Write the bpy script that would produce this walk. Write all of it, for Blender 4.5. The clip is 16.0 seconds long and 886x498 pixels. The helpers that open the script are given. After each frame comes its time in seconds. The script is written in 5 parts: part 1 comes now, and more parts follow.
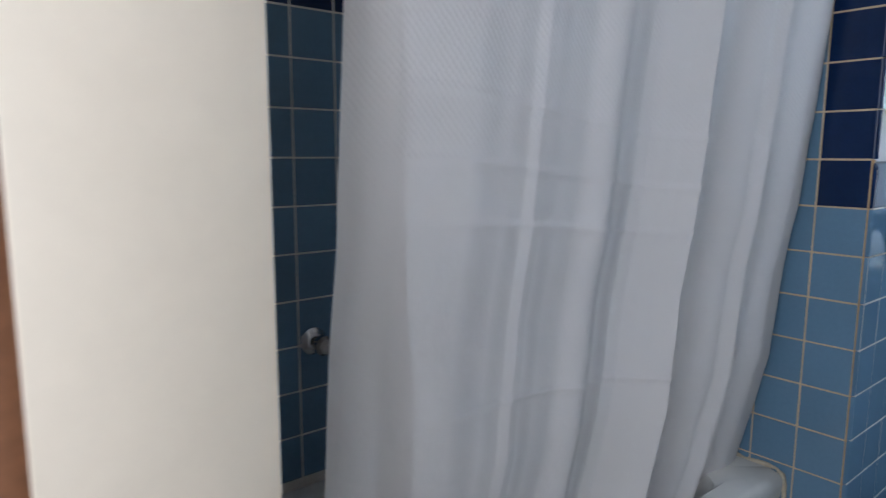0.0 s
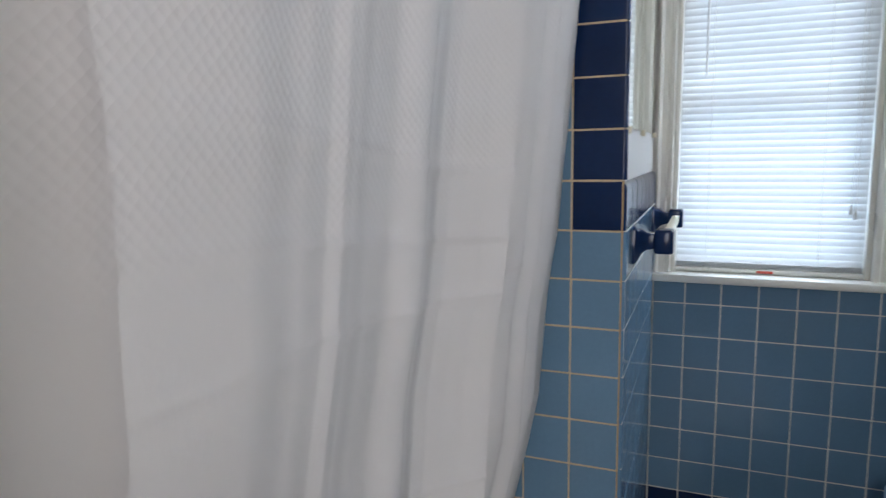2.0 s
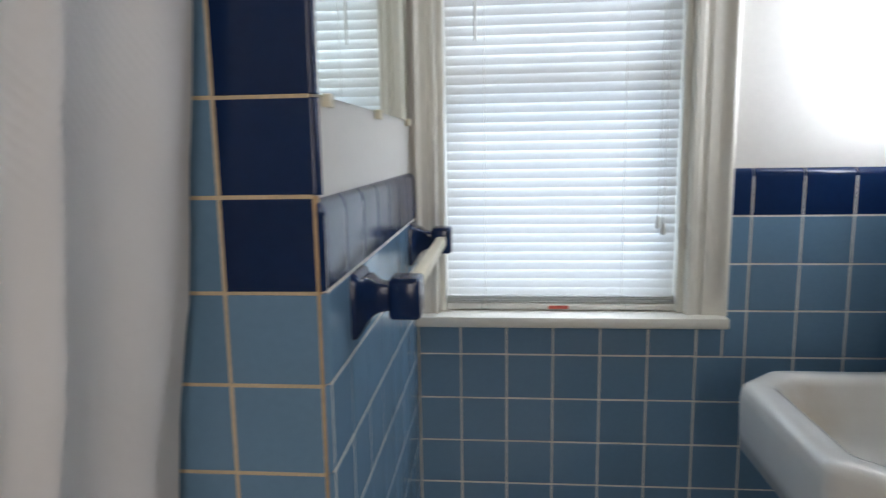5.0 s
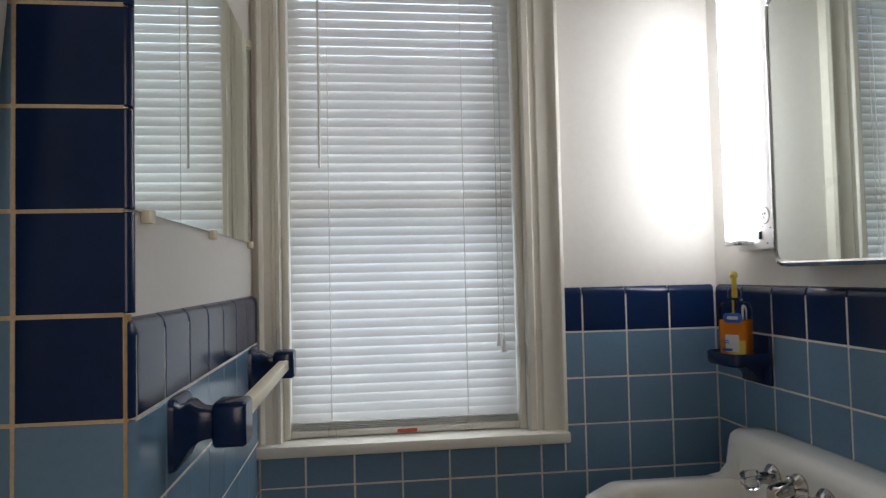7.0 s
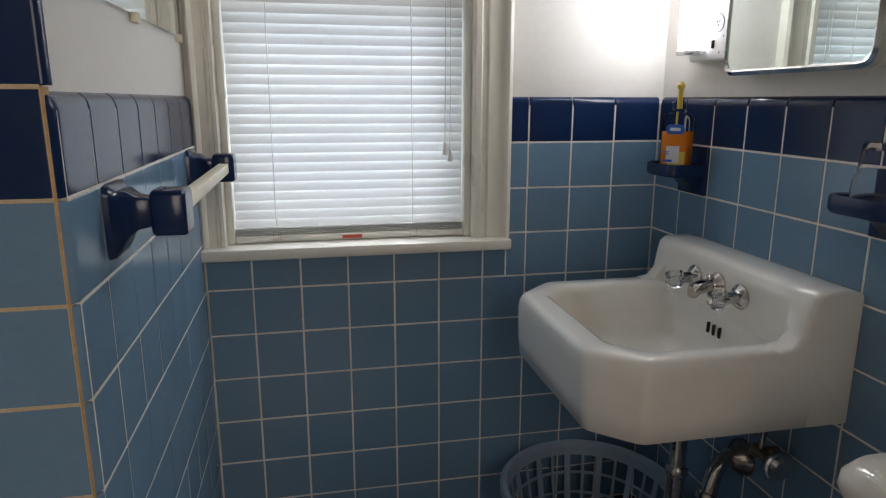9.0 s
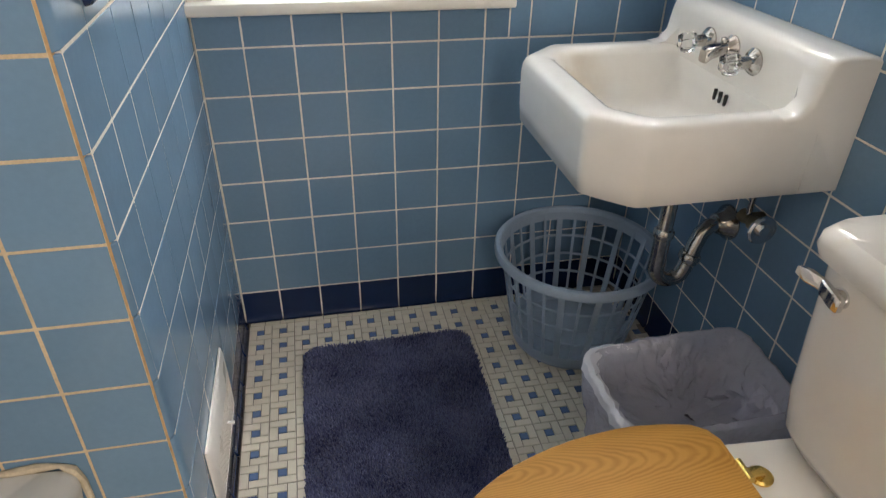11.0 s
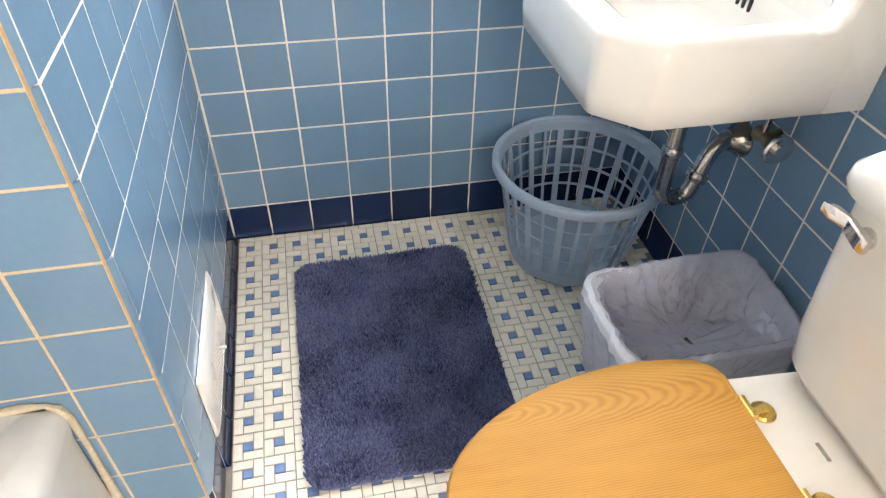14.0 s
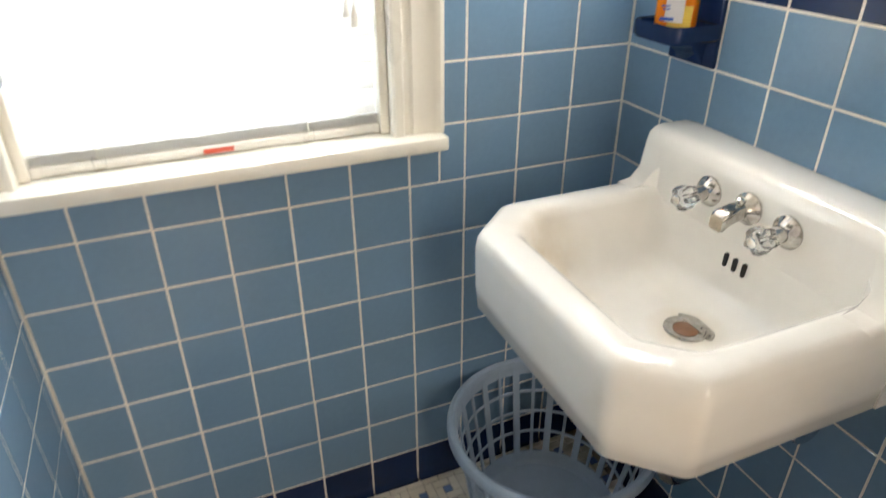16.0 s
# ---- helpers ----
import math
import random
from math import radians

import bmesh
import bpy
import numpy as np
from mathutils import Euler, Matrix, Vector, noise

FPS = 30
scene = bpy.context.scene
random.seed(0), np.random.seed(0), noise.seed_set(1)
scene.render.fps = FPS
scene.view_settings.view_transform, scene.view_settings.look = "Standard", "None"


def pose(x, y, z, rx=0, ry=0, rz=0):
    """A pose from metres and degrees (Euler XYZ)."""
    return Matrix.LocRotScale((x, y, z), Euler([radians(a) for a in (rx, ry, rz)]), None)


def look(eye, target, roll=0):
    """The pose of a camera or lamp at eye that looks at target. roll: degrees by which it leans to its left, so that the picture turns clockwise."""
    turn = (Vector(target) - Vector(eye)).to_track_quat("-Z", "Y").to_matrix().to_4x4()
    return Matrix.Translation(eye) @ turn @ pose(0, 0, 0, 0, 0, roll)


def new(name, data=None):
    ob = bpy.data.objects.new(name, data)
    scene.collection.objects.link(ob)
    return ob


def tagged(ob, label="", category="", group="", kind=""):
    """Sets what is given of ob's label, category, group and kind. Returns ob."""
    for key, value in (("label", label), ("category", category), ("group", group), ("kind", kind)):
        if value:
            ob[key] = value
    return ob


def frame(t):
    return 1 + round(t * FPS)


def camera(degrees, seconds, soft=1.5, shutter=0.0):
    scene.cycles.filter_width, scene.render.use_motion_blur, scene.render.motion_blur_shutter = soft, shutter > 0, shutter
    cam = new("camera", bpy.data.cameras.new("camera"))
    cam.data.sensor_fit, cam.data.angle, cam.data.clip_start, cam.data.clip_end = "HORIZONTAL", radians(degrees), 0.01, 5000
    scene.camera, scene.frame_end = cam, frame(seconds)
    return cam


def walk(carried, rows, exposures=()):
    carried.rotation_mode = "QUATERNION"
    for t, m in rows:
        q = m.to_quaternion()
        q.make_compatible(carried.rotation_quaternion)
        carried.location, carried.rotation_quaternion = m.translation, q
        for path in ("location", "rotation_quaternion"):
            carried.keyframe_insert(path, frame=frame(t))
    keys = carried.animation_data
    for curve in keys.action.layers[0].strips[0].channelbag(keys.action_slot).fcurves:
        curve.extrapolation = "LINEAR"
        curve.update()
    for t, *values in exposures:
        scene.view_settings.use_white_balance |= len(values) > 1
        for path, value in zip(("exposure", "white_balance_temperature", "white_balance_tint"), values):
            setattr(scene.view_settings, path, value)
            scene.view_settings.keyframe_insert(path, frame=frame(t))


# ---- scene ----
cam = camera(68.2, 16.0, soft=1.2, shutter=0.4)
PATH = [
    (0, (0.514, -2.479, 1.21), (-1.015, -1.223, 0.922), 0.2),
    (0.5, (0.38, -2.361, 1.207), (-0.961, -0.906, 0.917), -0.1),
    (1, (0.331, -2.294, 1.204), (-0.827, -0.688, 0.921), -0.6),
    (1.5, (0.239, -2.273, 1.219), (-0.724, -0.545, 0.924), -0.4),
    (2, (0.156, -2.255, 1.266), (-0.591, -0.423, 0.975), -1.0),
    (2.5, (0.145, -2.155, 1.304), (-0.426, -0.262, 1.006), -1.4),
    (3, (0.143, -1.935, 1.297), (-0.361, -0.023, 0.996), -0.8),
    (3.5, (0.134, -1.809, 1.28), (-0.362, 0.107, 0.995), -0.7),
    (4, (0.088, -1.686, 1.26), (-0.398, 0.234, 0.981), -0.7),
    (4.5, (0.127, -1.589, 1.244), (-0.319, 0.338, 0.952), -0.7),
    (5, (0.191, -1.52, 1.251), (0.016, 0.449, 0.947), -0.9),
    (5.2, (0.204, -1.512, 1.251), (0.139, 0.464, 0.948), -1.2),
    (7.3, (0.235, -1.532, 1.226), (0.553, 0.44, 1.326), -0.6),
    (7.5, (0.214, -1.522, 1.215), (0.587, 0.442, 1.273), -0.3),
    (8, (0.233, -1.515, 1.199), (0.618, 0.437, 0.99), -0.1),
    (8.5, (0.234, -1.513, 1.194), (0.625, 0.406, 0.791), -0.0),
    (9, (0.234, -1.519, 1.188), (0.625, 0.392, 0.745), 0.1),
    (9.5, (0.232, -1.517, 1.186), (0.619, 0.376, 0.67), 0.2),
    (10, (0.233, -1.516, 1.181), (0.605, 0.317, 0.473), 0.3),
    (10.2, (0.233, -1.515, 1.178), (0.599, 0.27, 0.352), 0.5),
    (12.3, (0.233, -1.514, 1.167), (0.579, 0.083, 0.014), 1.1),
    (12.5, (0.233, -1.509, 1.166), (0.584, 0.081, 0.005), 1.2),
    (13, (0.235, -1.496, 1.158), (0.58, 0.021, -0.099), 1.4),
    (13.5, (0.242, -1.462, 1.164), (0.577, 0.0, -0.159), 1.7),
    (14, (0.244, -1.431, 1.174), (0.58, 0.023, -0.157), 1.6),
    (14.5, (0.277, -1.353, 1.206), (0.632, 0.093, -0.13), 1.4),
    (15, (0.316, -1.217, 1.222), (0.689, 0.236, -0.1), 1.6),
    (15.5, (0.31, -1.125, 1.211), (0.748, 0.463, 0.076), 0.7),
    (16, (0.276, -1.037, 1.246), (0.95, 0.573, 0.269), -0.1),
]
EXPOSURES = [(0, 1.1, 4800, 9), (0.5, 1.56, 4750, 7), (1.0, 1.62, 4850, 8), (1.5, 1.45, 5050, 9), (2.5, 1.12, 5300, 10), (3.5, 1.22, 5550, 11), (5.2, 1.02, 5600, 10), (7.3, 0.36, 6050, 12), (8.5, 0.52, 6000, 12), (9.0, 0.74, 6000, 12), (9.6, 0.98, 5900, 12), (10.0, 1.25, 5900, 12), (10.3, 1.48, 6000, 12), (12.3, 2.88, 6150, 12), (13.0, 2.95, 6150, 12), (14, 3.2, 5950, 11), (15, 3.2, 6250, 10), (15.5, 2.8, 6250, 11), (16, 2.42, 6450, 11)]
walk(cam, [(t, look(eye, target, roll)) for t, eye, target, roll in PATH], EXPOSURES)

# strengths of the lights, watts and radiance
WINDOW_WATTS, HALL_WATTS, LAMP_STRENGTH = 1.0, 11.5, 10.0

# plan, metres: window wall at y = 0, partition face at x = 0, east wall at x = XR
P, X0, XR = 0.11, 0.095, 1.094
YS, XT, YN = -0.81, -0.853, -2.254
PF = -0.006  # the partition's tiled face
ZB, ZC, ZT, CEIL = 0.10, 1.09, 1.20, 2.40

# ---- exposure, world and large lights ----
world = bpy.data.worlds.new("sky")
scene.world = world
world.use_nodes = True
wn = world.node_tree.nodes
sky = wn.new("ShaderNodeTexSky")
sky.sky_type = "NISHITA"
sky.sun_disc = False
sky.sun_elevation = radians(48)
sky.sun_rotation = radians(200)
wn["Background"].inputs["Strength"].default_value = 0.12
world.node_tree.links.new(sky.outputs[0], wn["Background"].inputs["Color"])

sun_data = bpy.data.lights.new("sun", "SUN")
sun_data.energy, sun_data.angle, sun_data.color = 1.0, radians(12), (1.0, 0.95, 0.88)
sun_ob = new("sun", sun_data)
sun_ob.matrix_basis = pose(0, 0, 6, 42, 0, 160)

# daylight in the window's opening, between the glass and the blind
win_data = bpy.data.lights.new("window_daylight", "AREA")
win_data.shape, win_data.size, win_data.size_y = "RECTANGLE", 0.54, 0.66
win_data.energy, win_data.color = WINDOW_WATTS, (0.80, 0.91, 1.0)
win_light = new("window_daylight", win_data)
win_light.matrix_basis = pose(0.33, 0.105, 1.17, -90, 0, 0)

# warm fill added out of view in the hall, shining in through the doorway
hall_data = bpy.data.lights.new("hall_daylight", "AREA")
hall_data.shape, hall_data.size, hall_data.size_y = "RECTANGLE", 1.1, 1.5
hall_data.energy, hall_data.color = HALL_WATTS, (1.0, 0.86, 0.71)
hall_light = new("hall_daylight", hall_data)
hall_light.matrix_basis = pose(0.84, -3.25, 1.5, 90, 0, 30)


# ---- materials ----
def mat(name, color, rough=0.5, metal=0.0, spec=0.5, coat=0.0):
    m = bpy.data.materials.new(name)
    m.use_nodes = True
    b = m.node_tree.nodes["Principled BSDF"]
    b.inputs["Base Color"].default_value = (*color, 1)
    b.inputs["Roughness"].default_value = rough
    b.inputs["Metallic"].default_value = metal
    b.inputs["Specular IOR Level"].default_value = spec
    b.inputs["Coat Weight"].default_value = coat
    return m


def nd(m, kind, **inputs):
    n = m.node_tree.nodes.new(kind)
    for k, v in inputs.items():
        n.inputs[k.replace("_", " ")].default_value = v
    return n


def ln(m, a, b):
    m.node_tree.links.new(a, b)


def bsdf(m):
    return m.node_tree.nodes["Principled BSDF"]


def obj_coords(m, world_space=False):
    if world_space:
        return nd(m, "ShaderNodeNewGeometry").outputs["Position"]
    return nd(m, "ShaderNodeTexCoord").outputs["Object"]


def vary(m, color, amount, fine, coarse, bump=0.0, random_amount=0.0, rough=None, world_space=True):
    """Grain and stains at two scales on a plain material, with bump and roughness from the same noise."""
    co = obj_coords(m, world_space)
    n1 = nd(m, "ShaderNodeTexNoise", Scale=fine, Detail=6.0, Roughness=0.6)
    n2 = nd(m, "ShaderNodeTexNoise", Scale=coarse, Detail=3.0)
    for n in (n1, n2):
        ln(m, co, n.inputs["Vector"])
    add = nd(m, "ShaderNodeMath")
    ln(m, n1.outputs["Fac"], add.inputs[0])
    ln(m, n2.outputs["Fac"], add.inputs[1])
    last = add.outputs[0]
    if random_amount:
        info = nd(m, "ShaderNodeObjectInfo")
        mul = nd(m, "ShaderNodeMath")
        mul.operation = "MULTIPLY_ADD"
        mul.inputs[1].default_value = random_amount
        ln(m, info.outputs["Random"], mul.inputs[0])
        ln(m, last, mul.inputs[2])
        last = mul.outputs[0]
    ramp = nd(m, "ShaderNodeMapRange")
    ramp.inputs["From Min"].default_value = 0.6
    ramp.inputs["From Max"].default_value = 1.4 + random_amount
    ramp.inputs["To Min"].default_value = 1 - amount
    ramp.inputs["To Max"].default_value = 1 + amount
    ln(m, last, ramp.inputs["Value"])
    sc = nd(m, "ShaderNodeVectorMath")
    sc.operation = "SCALE"
    sc.inputs[0].default_value = color
    ln(m, ramp.outputs[0], sc.inputs["Scale"])
    ln(m, sc.outputs[0], bsdf(m).inputs["Base Color"])
    if rough:
        rr = nd(m, "ShaderNodeMapRange")
        rr.inputs["From Min"].default_value, rr.inputs["From Max"].default_value = 0.3, 0.7
        rr.inputs["To Min"].default_value, rr.inputs["To Max"].default_value = rough
        ln(m, n2.outputs["Fac"], rr.inputs["Value"])
        ln(m, rr.outputs[0], bsdf(m).inputs["Roughness"])
    if bump:
        bp = nd(m, "ShaderNodeBump", Strength=0.5, Distance=bump)
        ln(m, n1.outputs["Fac"], bp.inputs["Height"])
        ln(m, bp.outputs[0], bsdf(m).inputs["Normal"])
    return m


LIGHT_BLUE = (0.166, 0.275, 0.40)
NAVY = (0.009, 0.024, 0.082)
tile_light = vary(mat("tile_light_blue", LIGHT_BLUE, 0.16, spec=0.45), LIGHT_BLUE, 0.12, 90, 5, 0.0004, 0.6, (0.10, 0.20))
tile_navy = vary(mat("tile_navy", NAVY, 0.2, spec=0.34), NAVY, 0.2, 70, 5, 0.0003, 0.6, (0.14, 0.20))
grout_white = vary(mat("grout_white", (0.80, 0.76, 0.68), 0.9), (0.80, 0.76, 0.68), 0.2, 200, 6, 0.001)
grout_tan = vary(mat("grout_tan", (0.62, 0.49, 0.31), 0.9), (0.62, 0.49, 0.31), 0.25, 200, 6, 0.001)
grout_rust = vary(mat("grout_rust", (0.50, 0.33, 0.16), 0.9), (0.50, 0.33, 0.16), 0.3, 90, 9, 0.001)
plaster = vary(mat("wall_paint_white", (0.74, 0.71, 0.66), 0.55), (0.74, 0.71, 0.66), 0.035, 60, 3, 0.0008, rough=(0.45, 0.65))
ceiling_paint = vary(mat("ceiling_paint", (0.82, 0.80, 0.76), 0.8), (0.82, 0.80, 0.76), 0.03, 50, 2, 0.001)
trim_paint = vary(mat("trim_paint", (0.80, 0.77, 0.68), 0.35), (0.80, 0.77, 0.68), 0.05, 40, 6, 0.0004, rough=(0.25, 0.45))
jamb_paint = vary(mat("jamb_paint", (0.84, 0.75, 0.60), 0.4), (0.84, 0.75, 0.60), 0.04, 30, 4, 0.0004)
hall_paint = vary(mat("hall_paint", (0.72, 0.68, 0.62), 0.7), (0.72, 0.68, 0.62), 0.05, 30, 2, 0.0006)
brown_wood = vary(mat("brown_wood", (0.20, 0.09, 0.04), 0.4), (0.20, 0.09, 0.04), 0.3, 60, 8, 0.0004)
floor_white = vary(mat("floor_tile_cream", (0.70, 0.65, 0.54), 0.35), (0.70, 0.65, 0.54), 0.10, 150, 4, 0.0004, 0.5, (0.28, 0.5))
floor_blue = vary(mat("floor_tile_blue", (0.10, 0.17, 0.36), 0.35), (0.10, 0.17, 0.36), 0.15, 150, 4, 0.0004, 0.5, (0.28, 0.5))
floor_grout = vary(mat("floor_grout", (0.22, 0.19, 0.15), 0.95), (0.22, 0.19, 0.15), 0.3, 200, 5, 0.001)
porcelain = vary(mat("porcelain", (0.83, 0.81, 0.76), 0.08, coat=0.4), (0.83, 0.81, 0.76), 0.03, 25, 4, rough=(0.06, 0.14))
# the basin's glaze has an old rust-yellow stain inside the bowl
basin_glaze = vary(mat("basin_porcelain", (0.83, 0.81, 0.76), 0.08, coat=0.4), (0.83, 0.81, 0.76), 0.03, 25, 4, rough=(0.06, 0.14))
_base = bsdf(basin_glaze).inputs["Base Color"].links[0].from_socket
_co = obj_coords(basin_glaze, True)
_mask = None
for _c, _s in (((0.760, -0.300, 0.735), 9.0), ((0.905, -0.456, 0.675), 16.0)):
    _mp = nd(basin_glaze, "ShaderNodeMapping")
    _mp.inputs["Location"].default_value = tuple(-q * _s for q in _c)
    _mp.inputs["Scale"].default_value = (_s, _s, _s)
    ln(basin_glaze, _co, _mp.inputs["Vector"])
    _gr = nd(basin_glaze, "ShaderNodeTexGradient")
    _gr.gradient_type = "SPHERICAL"
    ln(basin_glaze, _mp.outputs[0], _gr.inputs["Vector"])
    if _mask is None:
        _mask = _gr.outputs["Fac"]
    else:
        _mm = nd(basin_glaze, "ShaderNodeMath")
        ln(basin_glaze, _mask, _mm.inputs[0])
        ln(basin_glaze, _gr.outputs["Fac"], _mm.inputs[1])
        _mask = _mm.outputs[0]
_no = nd(basin_glaze, "ShaderNodeTexNoise", Scale=30.0, Detail=6.0)
ln(basin_glaze, _co, _no.inputs["Vector"])
_mu = nd(basin_glaze, "ShaderNodeMath")
_mu.operation = "MULTIPLY"
ln(basin_glaze, _mask, _mu.inputs[0])
ln(basin_glaze, _no.outputs["Fac"], _mu.inputs[1])
_mix = nd(basin_glaze, "ShaderNodeMix")
_mix.data_type = "RGBA"
_mix.inputs["B"].default_value = (0.54, 0.38, 0.16, 1)
ln(basin_glaze, _mu.outputs[0], _mix.inputs["Factor"])
ln(basin_glaze, _base, _mix.inputs["A"])
ln(basin_glaze, _mix.outputs["Result"], bsdf(basin_glaze).inputs["Base Color"])
bisque = vary(mat("toilet_porcelain", (0.80, 0.76, 0.69), 0.08, coat=0.4), (0.80, 0.76, 0.69), 0.03, 25, 4, rough=(0.06, 0.14))
enamel = vary(mat("tub_enamel", (0.78, 0.76, 0.71), 0.15), (0.78, 0.76, 0.71), 0.05, 30, 5, rough=(0.1, 0.25))
caulk = vary(mat("old_caulk", (0.58, 0.50, 0.36), 0.8), (0.58, 0.50, 0.36), 0.3, 120, 20, 0.002)
chrome = vary(mat("chrome", (0.72, 0.72, 0.72), 0.12, 1.0), (0.72, 0.72, 0.72), 0.12, 90, 12, rough=(0.06, 0.24))
old_chrome = vary(mat("worn_chrome", (0.52, 0.50, 0.47), 0.12, 1.0), (0.52, 0.50, 0.47), 0.3, 120, 30, 0.0002, rough=(0.06, 0.22))
dull_brass = vary(mat("tarnished_brass", (0.30, 0.24, 0.15), 0.3, 1.0), (0.30, 0.24, 0.15), 0.35, 120, 30, 0.0004, rough=(0.22, 0.45))
brass = vary(mat("brass", (0.78, 0.55, 0.16), 0.18, 1.0), (0.78, 0.55, 0.16), 0.12, 80, 20, rough=(0.1, 0.3))
ochre = vary(mat("ochre_metal", (0.45, 0.25, 0.05), 0.5), (0.45, 0.25, 0.05), 0.3, 90, 20, 0.0005)
# near-black for the shade inside openings, and for small black parts
black = mat("hole_shade_and_black", (0.012, 0.011, 0.010), 0.6)
white_plastic = vary(mat("white_plastic", (0.78, 0.76, 0.70), 0.35), (0.78, 0.76, 0.70), 0.05, 60, 10, rough=(0.3, 0.45))
white_metal = vary(mat("white_enamelled_metal", (0.80, 0.78, 0.74), 0.3), (0.80, 0.78, 0.74), 0.06, 60, 14, rough=(0.25, 0.45))
cream_bar = vary(mat("cream_bar", (0.78, 0.72, 0.55), 0.35), (0.78, 0.72, 0.55), 0.06, 90, 14)
basket_blue = vary(mat("basket_plastic", (0.31, 0.39, 0.49), 0.38), (0.31, 0.39, 0.49), 0.08, 60, 10, 0.0002, rough=(0.32, 0.5))
red_plastic = mat("red_plastic", (0.55, 0.07, 0.03), 0.4)
mirror_glass = mat("mirror_glass", (0.80, 0.86, 0.83), 0.015, 1.0)
yellow = mat("yellow_plastic", (0.86, 0.66, 0.06), 0.35)
label_white = mat("label_white", (0.8, 0.8, 0.8), 0.4)
label_blue = mat("label_blue", (0.03, 0.12, 0.5), 0.4)
label_yellow = mat("label_yellow", (0.85, 0.62, 0.10), 0.4)


def clear(name, color, rough, ior=1.45, transmission=1.0):
    m = mat(name, color, rough)
    bsdf(m).inputs["Transmission Weight"].default_value = transmission
    bsdf(m).inputs["IOR"].default_value = ior
    return m


glass = clear("clear_glass", (0.95, 0.97, 0.97), 0.02)
clear_plastic = clear("clear_plastic", (0.97, 0.97, 0.95), 0.04, 1.12)
soap_liquid = clear("orange_soap", (0.90, 0.27, 0.015), 0.2, 1.35, 0.0)
tumbler_glass = clear("tumbler_glass", (0.99, 1.0, 1.0), 0.0, 1.14)
acrylic = clear("acrylic_handle", (0.80, 0.82, 0.84), 0.06)


def translucent(name, color, share, rough=0.6):
    m = mat(name, color, rough)
    t = nd(m, "ShaderNodeBsdfTranslucent")
    t.inputs["Color"].default_value = (*color, 1)
    mix = nd(m, "ShaderNodeMixShader", Fac=share)
    out = m.node_tree.nodes["Material Output"]
    ln(m, bsdf(m).outputs[0], mix.inputs[1])
    ln(m, t.outputs[0], mix.inputs[2])
    ln(m, mix.outputs[0], out.inputs["Surface"])
    return m


slat_mat = translucent("blind_slat", (0.80, 0.80, 0.78), 0.17, 0.4)
curtain_mat = translucent("curtain_cloth", (0.93, 0.905, 0.885), 0.20, 0.55)
# woven dimples in the cloth
_co = obj_coords(curtain_mat, True)
_map = nd(curtain_mat, "ShaderNodeMapping")
_map.inputs["Scale"].default_value = (0.01, 1, 1)
_map.inputs["Rotation"].default_value = (radians(45), 0, 0)
ln(curtain_mat, _co, _map.inputs["Vector"])
_v = nd(curtain_mat, "ShaderNodeTexVoronoi", Scale=130.0, Randomness=0.2)
ln(curtain_mat, _map.outputs[0], _v.inputs["Vector"])
_n = nd(curtain_mat, "ShaderNodeTexNoise", Scale=14.0, Detail=5.0)
ln(curtain_mat, _co, _n.inputs["Vector"])
_ad = nd(curtain_mat, "ShaderNodeMath")
_ad.operation = "MULTIPLY_ADD"
_ad.inputs[1].default_value = 3.0
ln(curtain_mat, _n.outputs["Fac"], _ad.inputs[0])
_sx = nd(curtain_mat, "ShaderNodeSeparateXYZ")
ln(curtain_mat, _co, _sx.inputs[0])
_band = nd(curtain_mat, "ShaderNodeMapRange")
_band.inputs["From Min"].default_value, _band.inputs["From Max"].default_value = 1.16, 1.26
ln(curtain_mat, _sx.outputs["Z"], _band.inputs["Value"])
_bv = nd(curtain_mat, "ShaderNodeMath")
_bv.operation = "MULTIPLY"
ln(curtain_mat, _band.outputs[0], _bv.inputs[0])
ln(curtain_mat, _v.outputs["Distance"], _bv.inputs[1])
ln(curtain_mat, _bv.outputs[0], _ad.inputs[2])
_b = nd(curtain_mat, "ShaderNodeBump", Strength=0.55, Distance=0.002)
ln(curtain_mat, _ad.outputs[0], _b.inputs["Height"])
ln(curtain_mat, _b.outputs[0], bsdf(curtain_mat).inputs["Normal"])

bag_mat = mat("bin_bag_film", (0.76, 0.76, 0.85), 0.16, spec=1.0)
_t = nd(bag_mat, "ShaderNodeBsdfTransparent")
_tl = nd(bag_mat, "ShaderNodeBsdfTranslucent")
_tl.inputs["Color"].default_value = (0.78, 0.78, 0.88, 1)
_m1 = nd(bag_mat, "ShaderNodeMixShader", Fac=0.45)
_m2 = nd(bag_mat, "ShaderNodeMixShader", Fac=0.20)
ln(bag_mat, bsdf(bag_mat).outputs[0], _m1.inputs[1])
ln(bag_mat, _tl.outputs[0], _m1.inputs[2])
ln(bag_mat, _m1.outputs[0], _m2.inputs[1])
ln(bag_mat, _t.outputs[0], _m2.inputs[2])
ln(bag_mat, _m2.outputs[0], bag_mat.node_tree.nodes["Material Output"].inputs["Surface"])
_n = nd(bag_mat, "ShaderNodeTexNoise", Scale=24.0, Detail=3.0, Distortion=1.2)
ln(bag_mat, obj_coords(bag_mat, True), _n.inputs["Vector"])
_b = nd(bag_mat, "ShaderNodeBump", Strength=0.7, Distance=0.012)
ln(bag_mat, _n.outputs["Fac"], _b.inputs["Height"])
ln(bag_mat, _b.outputs[0], bsdf(bag_mat).inputs["Normal"])
ln(bag_mat, _b.outputs[0], _tl.inputs["Normal"])
